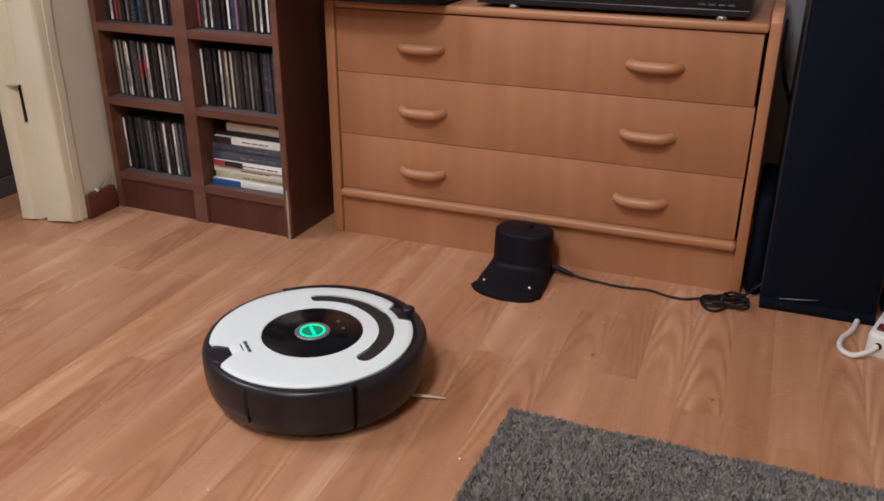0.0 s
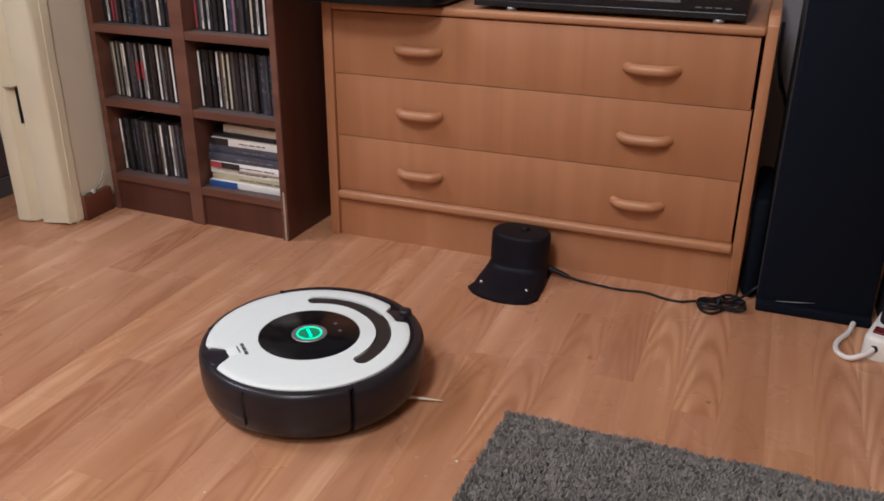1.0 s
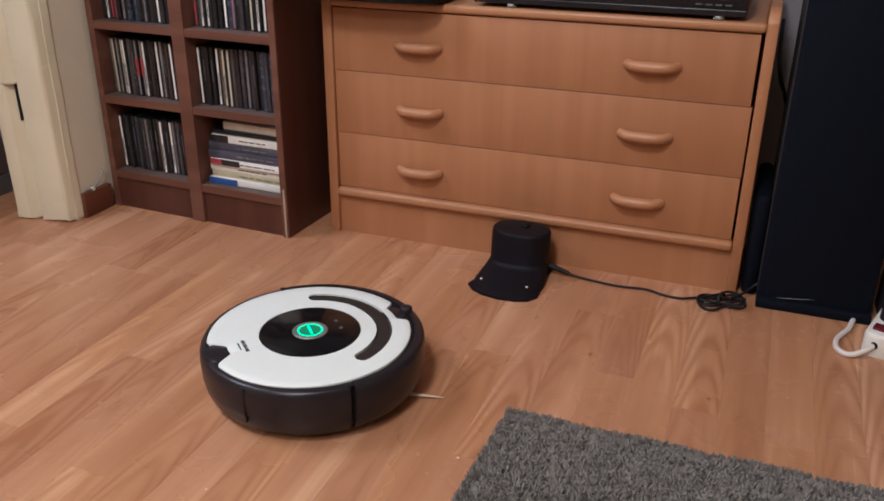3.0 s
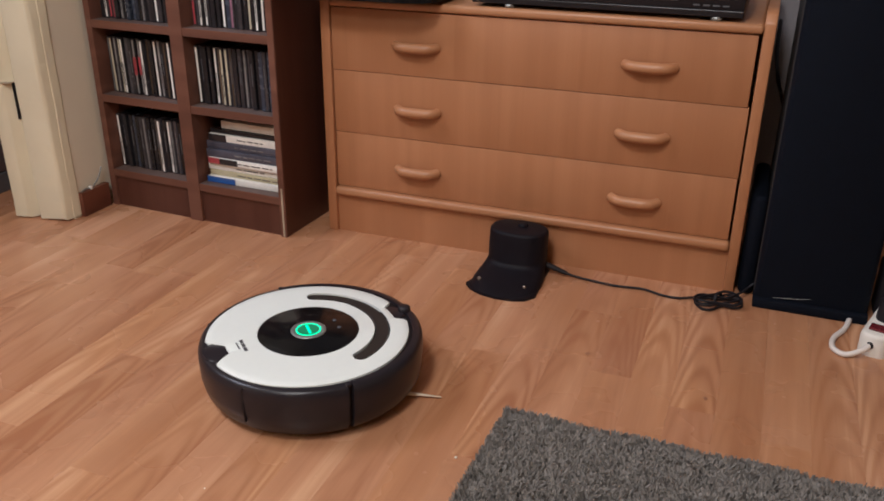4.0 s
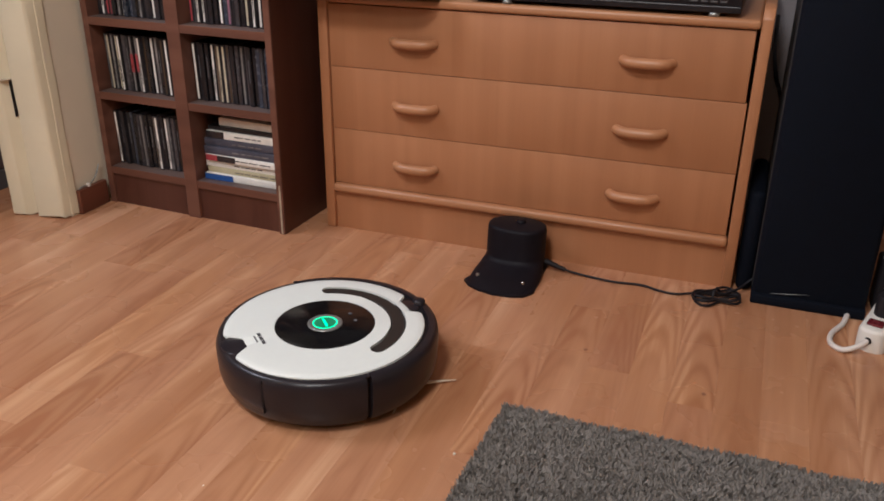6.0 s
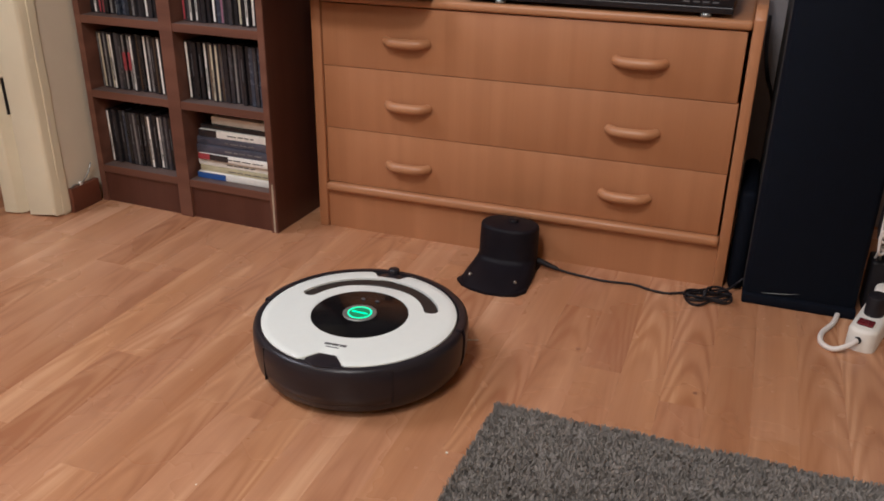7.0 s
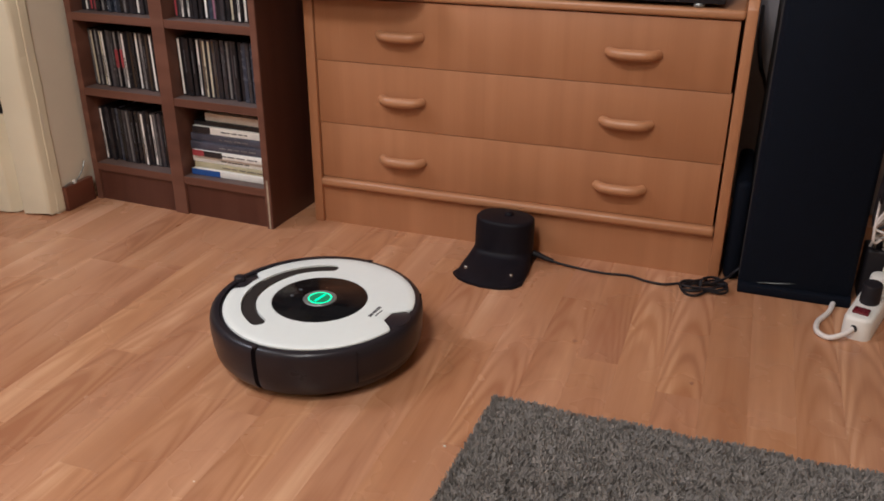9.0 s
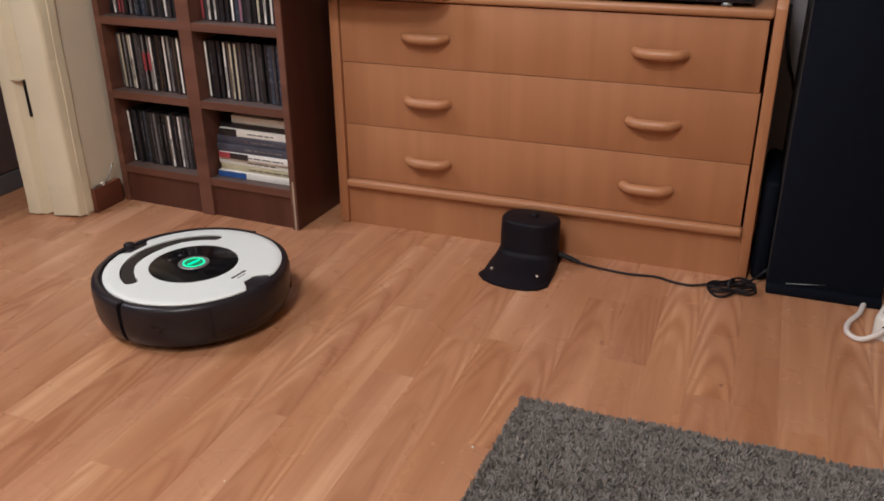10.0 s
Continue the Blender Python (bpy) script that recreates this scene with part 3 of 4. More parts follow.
# ---------------------------------------------------------------- black things by the wall, cables
def build_loudspeaker():
    sp = thing("loudspeaker", "tall black cloth-fronted floor loudspeaker on a black foot", "loudspeaker", (0.893, -0.036, 0))
    part("cabinet", box(0.0, 0.197, 0.016, 0.30, 0.0187, 0.80, 0.004, 2), M_SPKSIDE, sp, "dark grey satin cabinet", 40)
    out = [(0.002, 0.0158), (0.002, 0.010), (0.010, 0.0), (0.186, 0.0), (0.195, 0.008), (0.195, 0.0158)]
    part("grille", prism(out, 0.0187, 0.796, 0.003, 2), M_SPEAKER, sp, "black cloth front grille", 50)
    part("foot", box(0.001, 0.196, -0.010, 0.30, 0.0, 0.0185, 0.003, 2), M_SPEAKER, sp, "black foot", 40)
    # no speaker part: black block added to darken the shaded gap beside the chest
    part("plinth", box(-0.029, 0.0, 0.036, 0.26, 0.0, 0.200, 0.012, 3), M_SPEAKER, sp, "black block standing in for shade in the gap", 40)
    # tapering silver thread added to draw the highlight low on the grille
    part("trim", tube(spline([(0.034, -0.0008, 0.0215), (0.056, -0.0010, 0.0238), (0.076, -0.0010, 0.0262), (0.100, -0.0008, 0.0300)], 6), lambda s: 0.0007 * math.sin(math.pi * (0.15 + 0.8 * s)), 6), M_SILVER, sp, "thin silver line standing in for a glint", 60)


def build_cables():
    c = tagged(part("power_cable", tube(spline([(0.5061, -0.0509, 0.020), (0.5311, -0.0506, 0.012), (0.5611, -0.0521, 0.006), (0.6011, -0.0544, 0.0032), (0.6460, -0.0587, 0.0032), (0.6947, -0.0531, 0.0032),
                                               (0.7289, -0.0643, 0.0032), (0.7608, -0.0677, 0.0035), (0.7903, -0.0566, 0.005), (0.8200, -0.0523, 0.008)]), 0.0024, 8), M_RUBBER, None, "", 60),
               "thin black power cable with a tied bundle on the floor", "cable")
    part("plug", tube([Vector((0.4991, -0.0510, 0.021)), Vector((0.5131, -0.0508, 0.018)), Vector((0.5311, -0.0511, 0.0125)), Vector((0.5461, -0.0518, 0.009))], lambda s: 0.0068 - 0.0028 * s, 10), M_RUBBER, c, "moulded plug", 60)
    rng = random.Random(3)
    for k in range(4):
        w, d = 0.044 + 0.006 * rng.random(), 0.020 + 0.010 * rng.random()
        pts = []
        for i in range(13):
            a = 2 * math.pi * i / 12
            fig = math.sin(a) * d * (0.55 + 0.45 * abs(math.cos(a)))
            x, y = math.cos(a) * w, fig + math.sin(2 * a) * 0.008 * (1 if k % 2 else -1)
            pts.append((0.835 + x * math.cos(0.55) - y * math.sin(0.55) * 0.8, -0.059 + x * math.sin(0.55) * 0.75 + y, 0.0035 + 0.0042 * k * 0.7 + 0.001 * math.sin(3 * a + k)))
        part("loop", tube(spline(pts, 4), 0.0023, 6), M_RUBBER, c, smooth=60)
    part("tie", tube(spline([(0.8285, -0.0735, 0.004), (0.8294, -0.0677, 0.018), (0.8330, -0.0540, 0.021), (0.8367, -0.0423, 0.016), (0.8376, -0.0385, 0.004)], 4), 0.003, 6), M_RUBBER, c, "cable tie", 60)
    part("tail", tube(spline([(0.8498, -0.0499, 0.012), (0.8710, -0.0283, 0.016), (0.8825, -0.0107, 0.020), (0.8951, -0.0008, 0.030), (0.9096, 0.0110, 0.036)]), 0.0024, 8), M_RUBBER, c, smooth=60)
    # cable hanging in the gap beside the chest
    tagged(part("hanging_cable", tube(spline([(0.866, 0.43, 0.45), (0.868, 0.30, 0.405), (0.876, 0.20, 0.375), (0.884, 0.24, 0.345), (0.892, 0.33, 0.31), (0.92, 0.38, 0.2), (0.92, 0.40, 0.01)]), 0.004, 8), M_RUBBER, None, "", 60),
           "black cable hanging behind the chest", "cable")
    ps = thing("power_strip", "white multi-socket power strip with a dark red switch", "power strip", (1.088, -0.154, 0), -18)
    part("body", prism([(-0.0235, 0.008), (-0.0205, 0.0), (-0.0130, -0.0055), (0.0, -0.0075), (0.0130, -0.0055), (0.0205, 0.0), (0.0235, 0.008), (0.0235, 0.31), (-0.0235, 0.31)], 0.0, 0.0405, 0.008, 3), M_STRIP, ps, smooth=40)
    part("switch", box(-0.014, 0.012, 0.010, 0.032, 0.0395, 0.045, 0.002), M_REDSW, ps, "dark red rocker switch")
    for y in (0.085, 0.14, 0.195, 0.25):
        s = part("socket", lathe([(0.0155, 0.0402), (0.0195, 0.0402), (0.0195, 0.0422), (0.0155, 0.0422), (0.0155, 0.0402)], 28), M_STRIP, ps, "round socket rim", 40)
        s.location = (0, y, 0)
    cord = part("cord", tube(spline([(-0.002, -0.004, 0.021), (-0.012, -0.022, 0.014), (-0.032, -0.035, 0.0055), (-0.054, -0.024, 0.0048), (-0.063, 0.010, 0.0048), (-0.058, 0.055, 0.0048), (-0.060, 0.09, 0.006), (-0.066, 0.14, 0.006)]), 0.0047, 10), M_CORD, ps, "white mains cord", 60)
    part("grommet", tube([Vector((-0.002, -0.0055, 0.021)), Vector((-0.004, -0.0085, 0.0205))], 0.0062, 12), M_RUBBER, ps)
    # plugs in the sockets, and a tangle of light cables that rises from them
    rng = random.Random(9)
    for y, high in ((0.070, 0.036), (0.125, 0.030), (0.180, 0.034)):
        p = part("plug", prism([(0.016 * math.cos(t), 0.02 * math.sin(t)) for t in (2 * math.pi * i / 20 for i in range(20))], 0.0405, 0.0405 + high, 0.005, 2), M_STRIP if high < 0.035 else M_RUBBER, ps, "plug in a socket", 40)
        p.location = (0.0, y, 0)
    tagged(part("adapter", box(1.102, 1.19, 0.0, 0.055, 0.0, 0.100, 0.006, 3), M_RUBBER, None, "", 40), "black adapter box beside the power strip", "adapter")
    for k in range(11):
        x0, y0 = 1.108 + 0.007 * k, 0.005 + 0.03 * rng.random()
        pts = [(x0, y0, 0.1), (x0 + rng.uniform(-0.005, 0.02), y0 - 0.015, 0.13)]
        for j in range(4):
            pts.append((1.118 + rng.uniform(-0.022, 0.06), -0.030 + rng.uniform(-0.03, 0.03), 0.13 + rng.uniform(0.0, 0.15)))
        pts.append((1.19 + rng.random() * 0.03, 0.0, 0.14 + 0.15 * rng.random()))
        tagged(part("loose_cable", tube(spline(pts, 6), 0.0026, 6), (M_CORD, M_SILVER, M_RUBBER)[k % 3], None, "", 60), "thin loose cable in a tangle above the adapter", "cable", "tangled cables")


# ---------------------------------------------------------------- dock
def build_dock():
    dock = thing("charging_dock", "glossy black robot charging dock against the chest", "charging dock", (0.4485, -0.013, 0), -2.5)
    base = [(-0.058, -0.004), (-0.060, -0.06), (-0.063, -0.11), (-0.0715, -0.146), (-0.056, -0.164), (-0.032, -0.176), (0.0, -0.182), (0.034, -0.178), (0.056, -0.168), (0.0690, -0.146),
            (0.065, -0.10), (0.060, -0.06), (0.058, -0.004)]
    bm = prism(base, 0.0, 0.006, 0.002, 2)
    part("base_plate", bm, M_DOCK, dock, smooth=40)
    # tower: flared foot, slightly tapering rounded column
    bm = bmesh.new()
    rings = []
    for z, w, f, b in ((0.006, 0.0700, -0.181, -0.005), (0.011, 0.0685, -0.171, -0.005), (0.019, 0.0640, -0.138, -0.005), (0.026, 0.0610, -0.106, -0.005), (0.031, 0.0595, -0.095, -0.004), (0.036, 0.0591, -0.093, -0.004),
                       (0.065, 0.0590, -0.090, -0.004), (0.088, 0.0585, -0.087, -0.004), (0.0920, 0.0578, -0.086, -0.005), (0.0945, 0.0550, -0.083, -0.008), (0.0952, 0.0520, -0.080, -0.011)):
        ring = []
        for i in range(40):
            a = 2 * math.pi * i / 40
            c, q = math.cos(a), math.sin(a)
            y = (f + b) / 2 + math.copysign(abs(q) ** 0.88, q) * (b - f) / 2
            wide = 0.0590 + (w - 0.0590) * min(1.0, max(0.0, -y / 0.13)) if w > 0.059 else w
            ring.append(bm.verts.new((math.copysign(abs(c) ** 0.82, c) * (wide - 0.0005), y, z)))
        rings.append(ring)
    for lo, hi in zip(rings, rings[1:]):
        for i in range(40):
            bm.faces.new((lo[i], lo[(i + 1) % 40], hi[(i + 1) % 40], hi[i]))
    bm.faces.new(rings[-1])
    part("tower", bm, M_DOCK, dock, smooth=40)
    dome = part("signal_dome", lathe([(0.0095, 0.094), (0.0095, 0.098), (0.007, 0.1005), (0.0, 0.101)], 24), M_DOCK, dock, "small dark signal dome", 50)
    dome.location = (0.004, -0.036, 0)
    for x in (-0.0465, 0.0445):
        p = part("contact", lathe([(0.0036, 0.006), (0.0036, 0.0165), (0.0025, 0.0182), (0.0, 0.0190)], 20), M_STEEL, dock, "metal charging contact", 50)
        p.location = (x, -0.139, 0)


# ---------------------------------------------------------------- rug
def build_rug():
    rug = thing("rug", "grey shaggy rug on the laminate floor", "rug", (0.5775, -0.551, 0), 0.3)
    w, d = 1.15, 0.85

    out = [(0.0, -0.012), (-0.009, -0.26), (-0.030, -d), (w, -d), (w, -0.012)]
    part("backing", prism(out, 0.0, 0.0122), M_RUGBACK, rug)
    rng = np.random.default_rng(5)
    spots = []
    for x0, x1, y0, y1, dens in ((-0.05, 0.70, -0.42, 0.0, 380000), (0.70, w, -0.42, 0.0, 30000), (-0.06, w, -d, -0.42, 24000)):
        n = int((x1 - x0) * (y1 - y0) * dens)
        spots.append(np.stack([rng.uniform(x0, x1, n), rng.uniform(y0, y1, n)], 1))
    p = np.concatenate(spots)
    edge = -0.006 + 0.034 * p[:, 1]
    p = p[(p[:, 0] > edge) & (p[:, 1] < -0.002 + 0.003 * np.sin(p[:, 0] * 40))]
    n = len(p)
    # strands gather in tufts that lean each their own way
    tuft = 0.0070
    cell = np.floor(p / tuft + 0.35 * np.stack([np.sin(p[:, 1] * 170), np.sin(p[:, 0] * 150)], 1)).astype(int)
    seed = np.sin(cell[:, 0] * 12.9898 + cell[:, 1] * 78.233) * 43758.5453 % 1.0
    seed2 = np.sin(cell[:, 0] * 39.346 + cell[:, 1] * 11.135) * 24634.6345 % 1.0
    clump = np.sin(p[:, 0] * 55 + 3 * np.sin(p[:, 1] * 31)) + np.sin(p[:, 1] * 63 + 2 * np.sin(p[:, 0] * 47))
    ang = 2 * np.pi * seed + 0.5 * clump + rng.uniform(-2.0, 2.0, n)
    lean = 0.0016 + 0.0030 * seed2 + 0.0035 * rng.random(n)
    high = 0.0118 + 0.0010 * seed2 + 0.0025 * rng.random(n)
    wide = 0.0008 + 0.0008 * rng.random(n)
    lean = np.where((p[:, 0] - 0.034 * p[:, 1] < 0.008) | (p[:, 1] > -0.02), lean * 0.5, lean)
    dirx, diry = np.cos(ang), np.sin(ang)
    draw = 0.08 * ((cell + 0.5) * tuft - p)
    turn = rng.uniform(0, 2 * np.pi, n)
    sx, sy = np.cos(turn) * wide, np.sin(turn) * wide
    base = np.stack([p[:, 0], p[:, 1], np.full(n, 0.008)], 1)
    mid = base + np.stack([dirx * lean * 0.35, diry * lean * 0.35, high * 0.6], 1)
    tip = base + np.stack([dirx * lean + draw[:, 0], diry * lean + draw[:, 1], high], 1)
    side = np.stack([sx, sy, np.zeros(n)], 1)
    co = np.stack([base - side, base + side, mid - side, mid + side, tip - side * 0.5, tip + side * 0.5], 1).reshape(-1, 3)
    k = np.arange(n)[:, None] * 6
    faces = np.concatenate([k + np.array([[0, 1, 3, 2]]), k + np.array([[2, 3, 5, 4]])], 0)
    me = bpy.data.meshes.new("shag")
    me.from_pydata(co.tolist(), [], faces.tolist())
    me.materials.append(M_RUG)
    ob = new("shag", me)
    ob.parent = rug
    tagged(ob, "long grey yarn pile", kind="stuff")


def build_crumbs():
    for x, y, s in ((0.536, -0.666, 0.0022), (0.2554, -0.845, 0.0013)):
        bm = bmesh.new()
        bmesh.ops.create_icosphere(bm, subdivisions=1, radius=s)
        for v in bm.verts:
            v.co *= 0.8 + 0.4 * ((v.index * 37) % 10) / 10
            v.co.z *= 0.6
        ob = tagged(part("crumb", bm, M_DUST), "tiny pale crumb lying on the floor", "crumb", "crumbs")
        ob.location = (x, y, s * 0.5)


# ---------------------------------------------------------------- the robot vacuum; its front points along +x
def slot_half(a):
    """Half the width of the carrying-handle slot at an angle in degrees from the front."""
    end, r, w = 67.0, 0.1123, 0.0114
    over = max(0.0, (abs(a) - end)) * math.pi / 180 * r
    return w * math.sqrt(1 - (over / w) ** 2) if over < w else 0.0


def plate_edge(a):
    """The white plate's outer radius, with the bin notch behind and the sensor notch in front."""
    r = 0.1528
    b = abs(abs(a) - 180)
    if b < 16:
        s = max(0.0, min(1.0, (14.2 - b) / 9.5))
        r -= 0.0275 * s * s * (3 - 2 * s)
    f = abs(a)
    if f < 14:
        s = max(0.0, min(1.0, (13.0 - f) / 5.5))
        r -= 0.0165 * s * s * (3 - 2 * s)
    return r


def build_robot():
    rob = thing("robot_vacuum", "round white and black robot vacuum cleaner, green light on", "robot vacuum")
    low = [(0.0, 0.010), (0.130, 0.010), (0.150, 0.013), (0.1560, 0.020), (0.1590, 0.030), (0.1600, 0.080), (0.1560, 0.0870), (0.1480, 0.0880), (0.0, 0.0880)]
    part("body", lathe(low, 128), M_RUBBER, rob, "black plastic inner body", 35)

    def shell(outline, a0, a1):
        """A band of the rim from one angle to another, closed at its ends."""
        bm = lathe([*outline, outline[0]], 96, a0, a1)
        bmesh.ops.remove_doubles(bm, verts=bm.verts, dist=0.00001)
        for a in (a0, a1):
            bm.faces.new([bm.verts.new((r * math.cos(radians(a)), r * math.sin(radians(a)), z)) for r, z in outline])
        bmesh.ops.remove_doubles(bm, verts=bm.verts, dist=0.00001)
        bmesh.ops.recalc_face_normals(bm, faces=bm.faces)
        return bm

    rear = [(0.1480, 0.0115), (0.1580, 0.0150), (0.1640, 0.0260), (0.1672, 0.0440), (0.1684, 0.0660), (0.1680, 0.0790), (0.1664, 0.0850), (0.1630, 0.0884), (0.1590, 0.0893), (0.1545, 0.0893), (0.1540, 0.0850), (0.1570, 0.0300)]
    part("rear_shell", shell(rear, 91.3, 268.7), M_BUMPER, rob, "black rounded rear rim", 35)
    front = [(0.1495, 0.0130), (0.1592, 0.0160), (0.1656, 0.0260), (0.1688, 0.0420), (0.1704, 0.0660), (0.1700, 0.0800), (0.1684, 0.0860), (0.1646, 0.0898), (0.1590, 0.0908), (0.1548, 0.0903), (0.1542, 0.0850), (0.1570, 0.0300)]
    part("bumper", shell(front, -88.9, 88.9), M_BUMPER, rob, "black rounded front bumper", 35)
    for a in (-90.1, 90.1):
        lip = part("lip", box(0.1560, 0.1655, -0.0052, 0.0022, 0.0870, 0.0912, 0.0012), M_BUMPER, rob, "small raised lip at the bumper's end", 40)
        lip.rotation_euler = (0, 0, radians(a))
    for a in (-143.0, 143.0):
        g = part("bin_seam", box(0.1600, 0.1687, -0.0006, 0.0006, 0.030, 0.0845), M_RUBBER, rob, "seam of the dust bin")
        g.rotation_euler = (0, 0, radians(a))
    bin_ = [(0.1630, 0.0275), (0.1650, 0.029), (0.1680, 0.044), (0.1690, 0.066), (0.1686, 0.0790), (0.1674, 0.0815)]
    part("dust_bin", lathe(bin_, 48, 144, 216), M_BUMPER, rob, "black dust bin front", 35)
    # the rim sits a little ahead of the control panel's centre
    for piece in rob.children:
        piece.location.x = 0.0045
    # white plate: rings whose radius changes with the angle
    bm = bmesh.new()
    z = 0.0926
    cols = []
    n = 360
    for i in range(n):
        a = i - 180
        h = slot_half(a)
        e = plate_edge(a)
        dip = 0.0022 * max(0.0, 1 - (abs(a) / 34.0) ** 2)
        co = []
        for r, zz in ((0.0768, z - 0.003), (0.0768, z), (0.086, z - dip * 0.4), (0.1125 - h - 0.0006 * (h > 0), z - dip), (0.1125 + h + 0.0006 * (h > 0), z), (e - 0.012, z - 0.0003), (e - 0.0016, z - 0.0006), (e - 0.0003, z - 0.0016), (e, z - 0.0058)):
            co.append(bm.verts.new((r * math.cos(radians(a)), r * math.sin(radians(a)), zz)))
        if h > 0:
            co += [bm.verts.new((r * math.cos(radians(a)), r * math.sin(radians(a)), z - 0.005)) for r in (0.1125 - h - 0.0006, 0.1125 + h + 0.0006)]
        cols.append((co, h))
    for i in range(n):
        (p, h), (q, g) = cols[i], cols[(i + 1) % n]
        for k in range(8):
            if k == 3 and (h > 0 or g > 0):
                continue
            bm.faces.new((p[k], p[k + 1], q[k + 1], q[k]))
        if h > 0 and g > 0:
            bm.faces.new((p[3], p[9], q[9], q[3]))
            bm.faces.new((p[10], p[4], q[4], q[10]))
    bmesh.ops.remove_doubles(bm, verts=bm.verts, dist=0.00004)
    bmesh.ops.recalc_face_normals(bm, faces=bm.faces)
    part("top_plate", bm, M_WHITE, rob, "white plastic top plate", 40)
    bm = bmesh.new()
    prev = None
    for i in range(-75, 76):
        h = slot_half(i)
        if h <= 0:
            prev = None
            continue
        now = [bm.verts.new(((0.1125 + s * h * 0.97) * math.cos(radians(i)), (0.1125 + s * h * 0.97) * math.sin(radians(i)), zz)) for s, zz in ((-1, 0.0882), (-0.8, 0.0912), (0.8, 0.0912), (1, 0.0882))]
        if prev:
            for k in range(3):
                bm.faces.new((prev[k], now[k], now[k + 1], prev[k + 1]))
        prev = now
    bmesh.ops.recalc_face_normals(bm, faces=bm.faces)
    part("carrying_handle", bm, M_HANDLE, rob, "dark brown curved carrying handle", 40)
    disc = part("control_panel", lathe([(0.0764, 0.089), (0.0764, 0.0918), (0.0755, 0.0926), (0.0, 0.0930)], 96), M_GLOSS, rob, "glossy black round control panel", 40)
    b = part("button", lathe([(0.0268, 0.0925), (0.0268, 0.0938), (0.0255, 0.0944), (0.0205, 0.0944), (0.0195, 0.0938), (0.0, 0.0938)], 64), M_SILVER, disc, "silver-rimmed round button", 40)
    part("light_ring", lathe([(0.0170, 0.0941), (0.0170, 0.0945), (0.0190, 0.0945), (0.0190, 0.0941)], 64), M_GREEN, disc, "bright green ring light")
    part("light_lens", lathe([(0.0158, 0.0939), (0.0158, 0.0942), (0.0, 0.0942)], 48), M_GREENDIM, disc, "dim green lens")
    bar = part("light_bar", box(-0.0019, 0.0019, -0.0130, 0.0130, 0.0942, 0.0946, 0.0002), M_GREEN, disc, "green light bar")
    bar.rotation_euler = (0, 0, radians(-5))
    for x, y in ((0.045, -0.012), (0.046, 0.012)):
        part("indicator", lathe([(0.003, 0.0928), (0.003, 0.0934), (0.0, 0.0934)], 16), M_PANEL, disc).location = (x, y, 0)
    for k, (x, w, y0) in enumerate(((-0.1005, 0.0052, -0.0190), (-0.1005, 0.0052, -0.0070), (-0.1005, 0.0052, 0.0050), (-0.1085, 0.0022, -0.010))):
        part("print_bar", box(x - w / 2, x + w / 2, y0, y0 + (0.0105 if k < 3 else 0.020), 0.0920, 0.0929), M_MARK if k < 3 else M_PANEL, rob, "small dark lettering")
    dome = part("sensor_dome", lathe([(0.0100, 0.080), (0.0098, 0.0950), (0.0090, 0.0968), (0.0070, 0.0980), (0.0, 0.0984)], 36), M_BUMPER, rob, "raised round docking sensor", 40)
    dome.location = (0.1600, 0, 0)
    part("sensor_saddle", prism([(0.138 + 0.019 * math.cos(t), 0.022 * math.sin(t)) for t in (2 * math.pi * i / 32 for i in range(32))], 0.080, 0.0905, 0.002), M_BUMPER, rob, smooth=40)
    part("bin_latch", prism([(-0.1400 + 0.0190 * math.cos(t), 0.0290 * math.sin(t)) for t in (2 * math.pi * i / 32 for i in range(32))], 0.080, 0.0903, 0.003), M_BUMPER, rob, "black bin release", 40)
    for y in (-0.115, 0.115):
        wh = lathe([(0.0, -0.010), (0.034, -0.010), (0.036, -0.007), (0.036, 0.007), (0.034, 0.010), (0.0, 0.010)], 32)
        wh.transform(Matrix.Translation((0, y, 0.036)) @ Matrix.Rotation(radians(90), 4, "X"))
        part("wheel", wh, M_RUBBER, rob, "black rubber drive wheel", 40)
    cs = lathe([(0.0, -0.009), (0.013, -0.009), (0.014, 0.0), (0.013, 0.009), (0.0, 0.009)], 24)
    cs.transform(Matrix.Translation((0.125, 0, 0.014)) @ Matrix.Rotation(radians(90), 4, "X"))
    part("caster", cs, M_BLACK, rob, smooth=40)
    bm = bmesh.new()
    brush = part("side_brush", lathe([(0.0, 0.004), (0.012, 0.004), (0.012, 0.011), (0.0, 0.011)], 20), M_BRISTLE, rob, "pale three-armed side brush", 40)
    brush.location = (0.098, -0.092, 0)
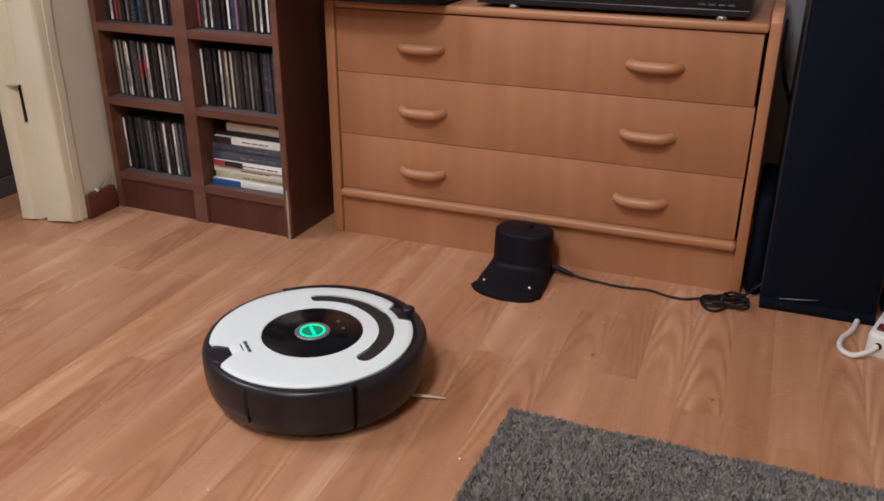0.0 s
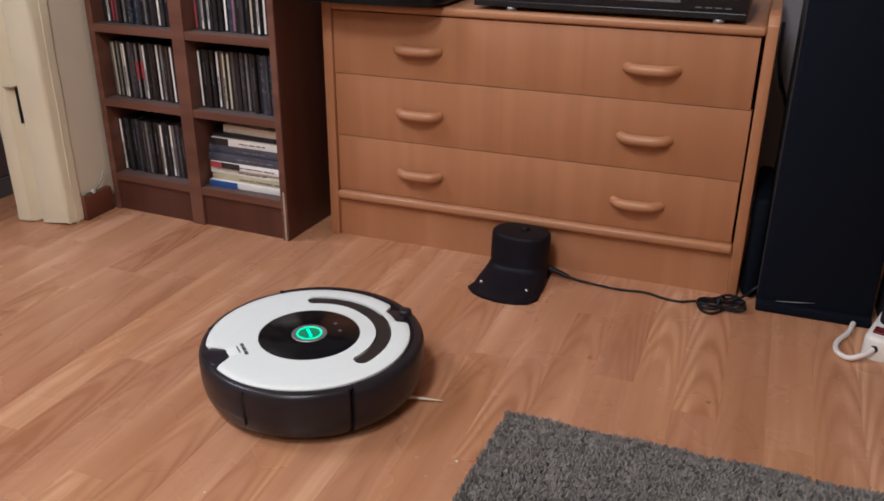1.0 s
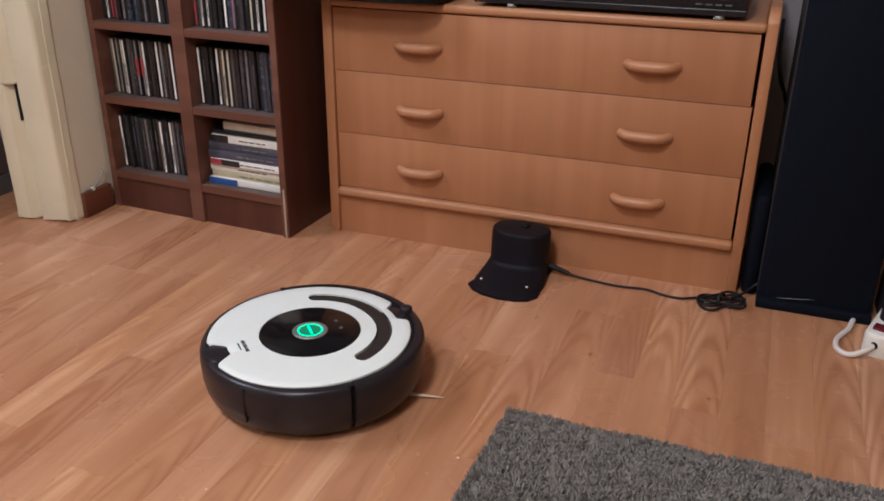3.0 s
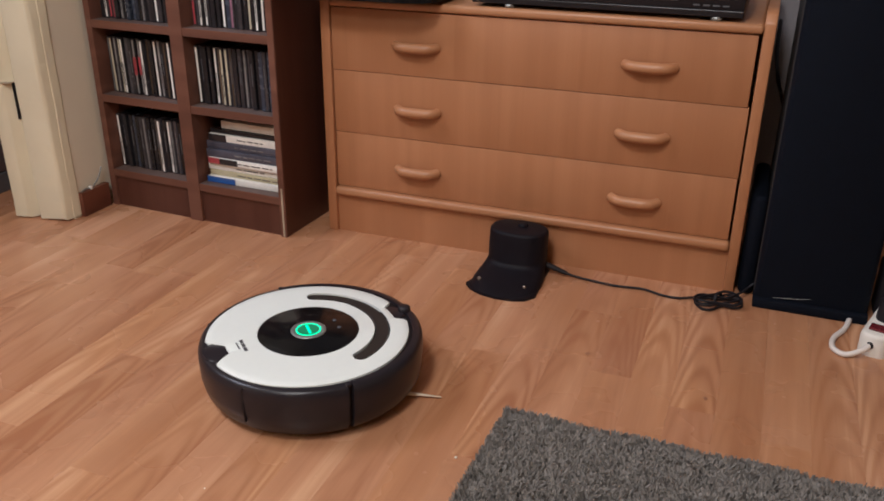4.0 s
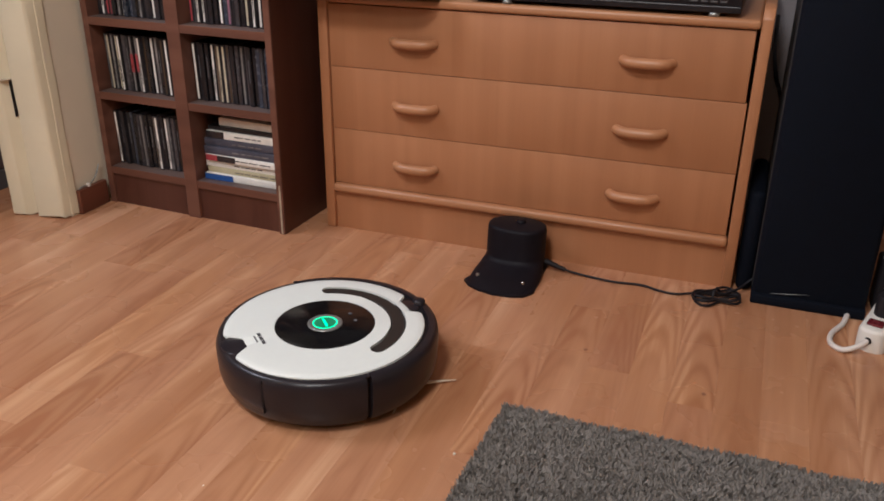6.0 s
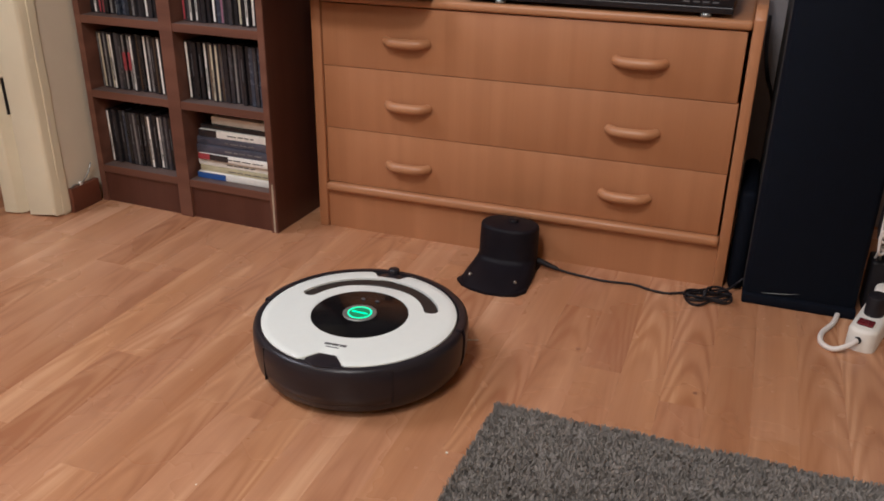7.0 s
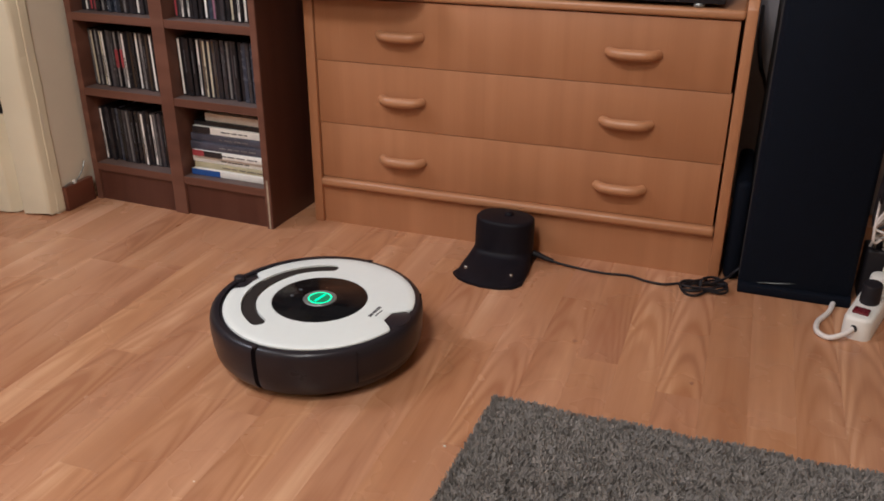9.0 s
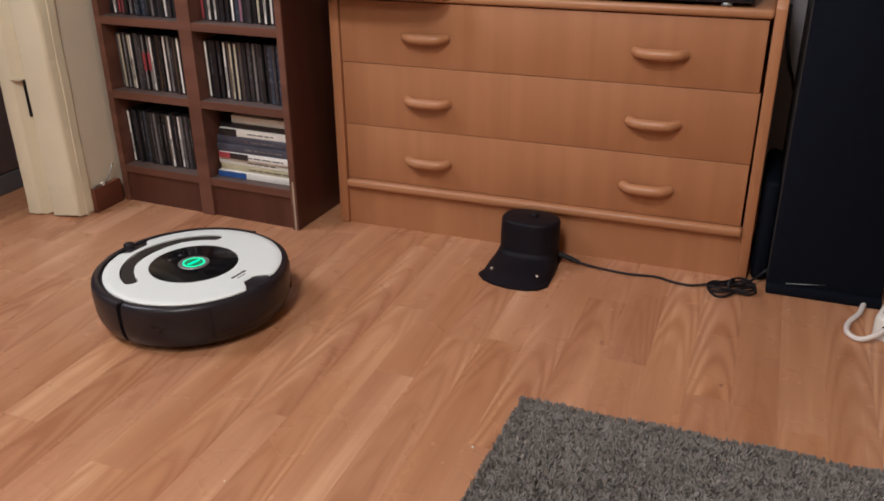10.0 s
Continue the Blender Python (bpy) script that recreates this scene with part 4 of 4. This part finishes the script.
    for k in range(3):
        a = radians(-33 + 120 * k)
        pts = [Vector((math.cos(a) * r, math.sin(a) * r, 0.0085 - 0.005 * (r / 0.1))) for r in (0.010, 0.03, 0.05, 0.062, 0.075)]
        part("bristles", tube(pts, lambda s: 0.0034 - 0.0026 * s, 6), M_BRISTLE, brush, smooth=60)
    return rob, brush


build_room()
build_doorway()
build_hall()
build_chest()
build_top_things()
build_shelf()
build_discs()
build_loudspeaker()
build_cables()
build_dock()
build_crumbs()
build_rug()
robot, side_brush = build_robot()
build_floor()


def motions():
    rows = [(0.0, 0.2612, -0.5718, 47.7), (5.75, 0.2612, -0.5718, 47.7), (5.9, 0.2690, -0.5640, 47.7), (6.05, 0.2925, -0.5400, 47.7), (6.2, 0.3150, -0.5175, 48.3),
            (6.35, 0.3275, -0.5060, 53.2), (6.5, 0.3308, -0.5025, 61.6), (6.8, 0.3312, -0.5016, 80.9), (7.0, 0.3287, -0.5006, 93.7), (7.2, 0.3266, -0.5000, 106.9), (7.4, 0.3270, -0.5000, 120.7), (7.6, 0.3277, -0.5000, 134.5),
            (7.8, 0.3280, -0.4997, 147.0), (8.0, 0.3280, -0.4993, 158.3), (8.15, 0.3248, -0.4986, 164.3), (8.3, 0.3208, -0.4980, 168.0), (8.6, 0.3176, -0.4980, 171.5), (8.7, 0.3147, -0.4976, 172.6), (8.8, 0.3060, -0.4967, 173.2), (9.0, 0.2610, -0.4917, 173.7),
            (9.2, 0.1985, -0.4875, 173.3), (9.4, 0.1350, -0.4820, 172.6), (9.6, 0.0712, -0.4750, 172.4), (9.8, 0.0065, -0.4682, 172.3), (10.0, -0.0553, -0.4620, 172.3)]
    walk(robot, [(t, pose(x, y, 0, 0, 0, a)) for t, x, y, a in rows])
    spin = [(0.0, 0.0), (5.75, 0.0)] + [(5.75 + 0.17 * k, -70.0 * k) for k in range(1, 25)] + [(10.0, -70.0 * 25)]
    walk(side_brush, [(t, pose(0.098, -0.092, 0, 0, 0, a)) for t, a in spin])


motions()
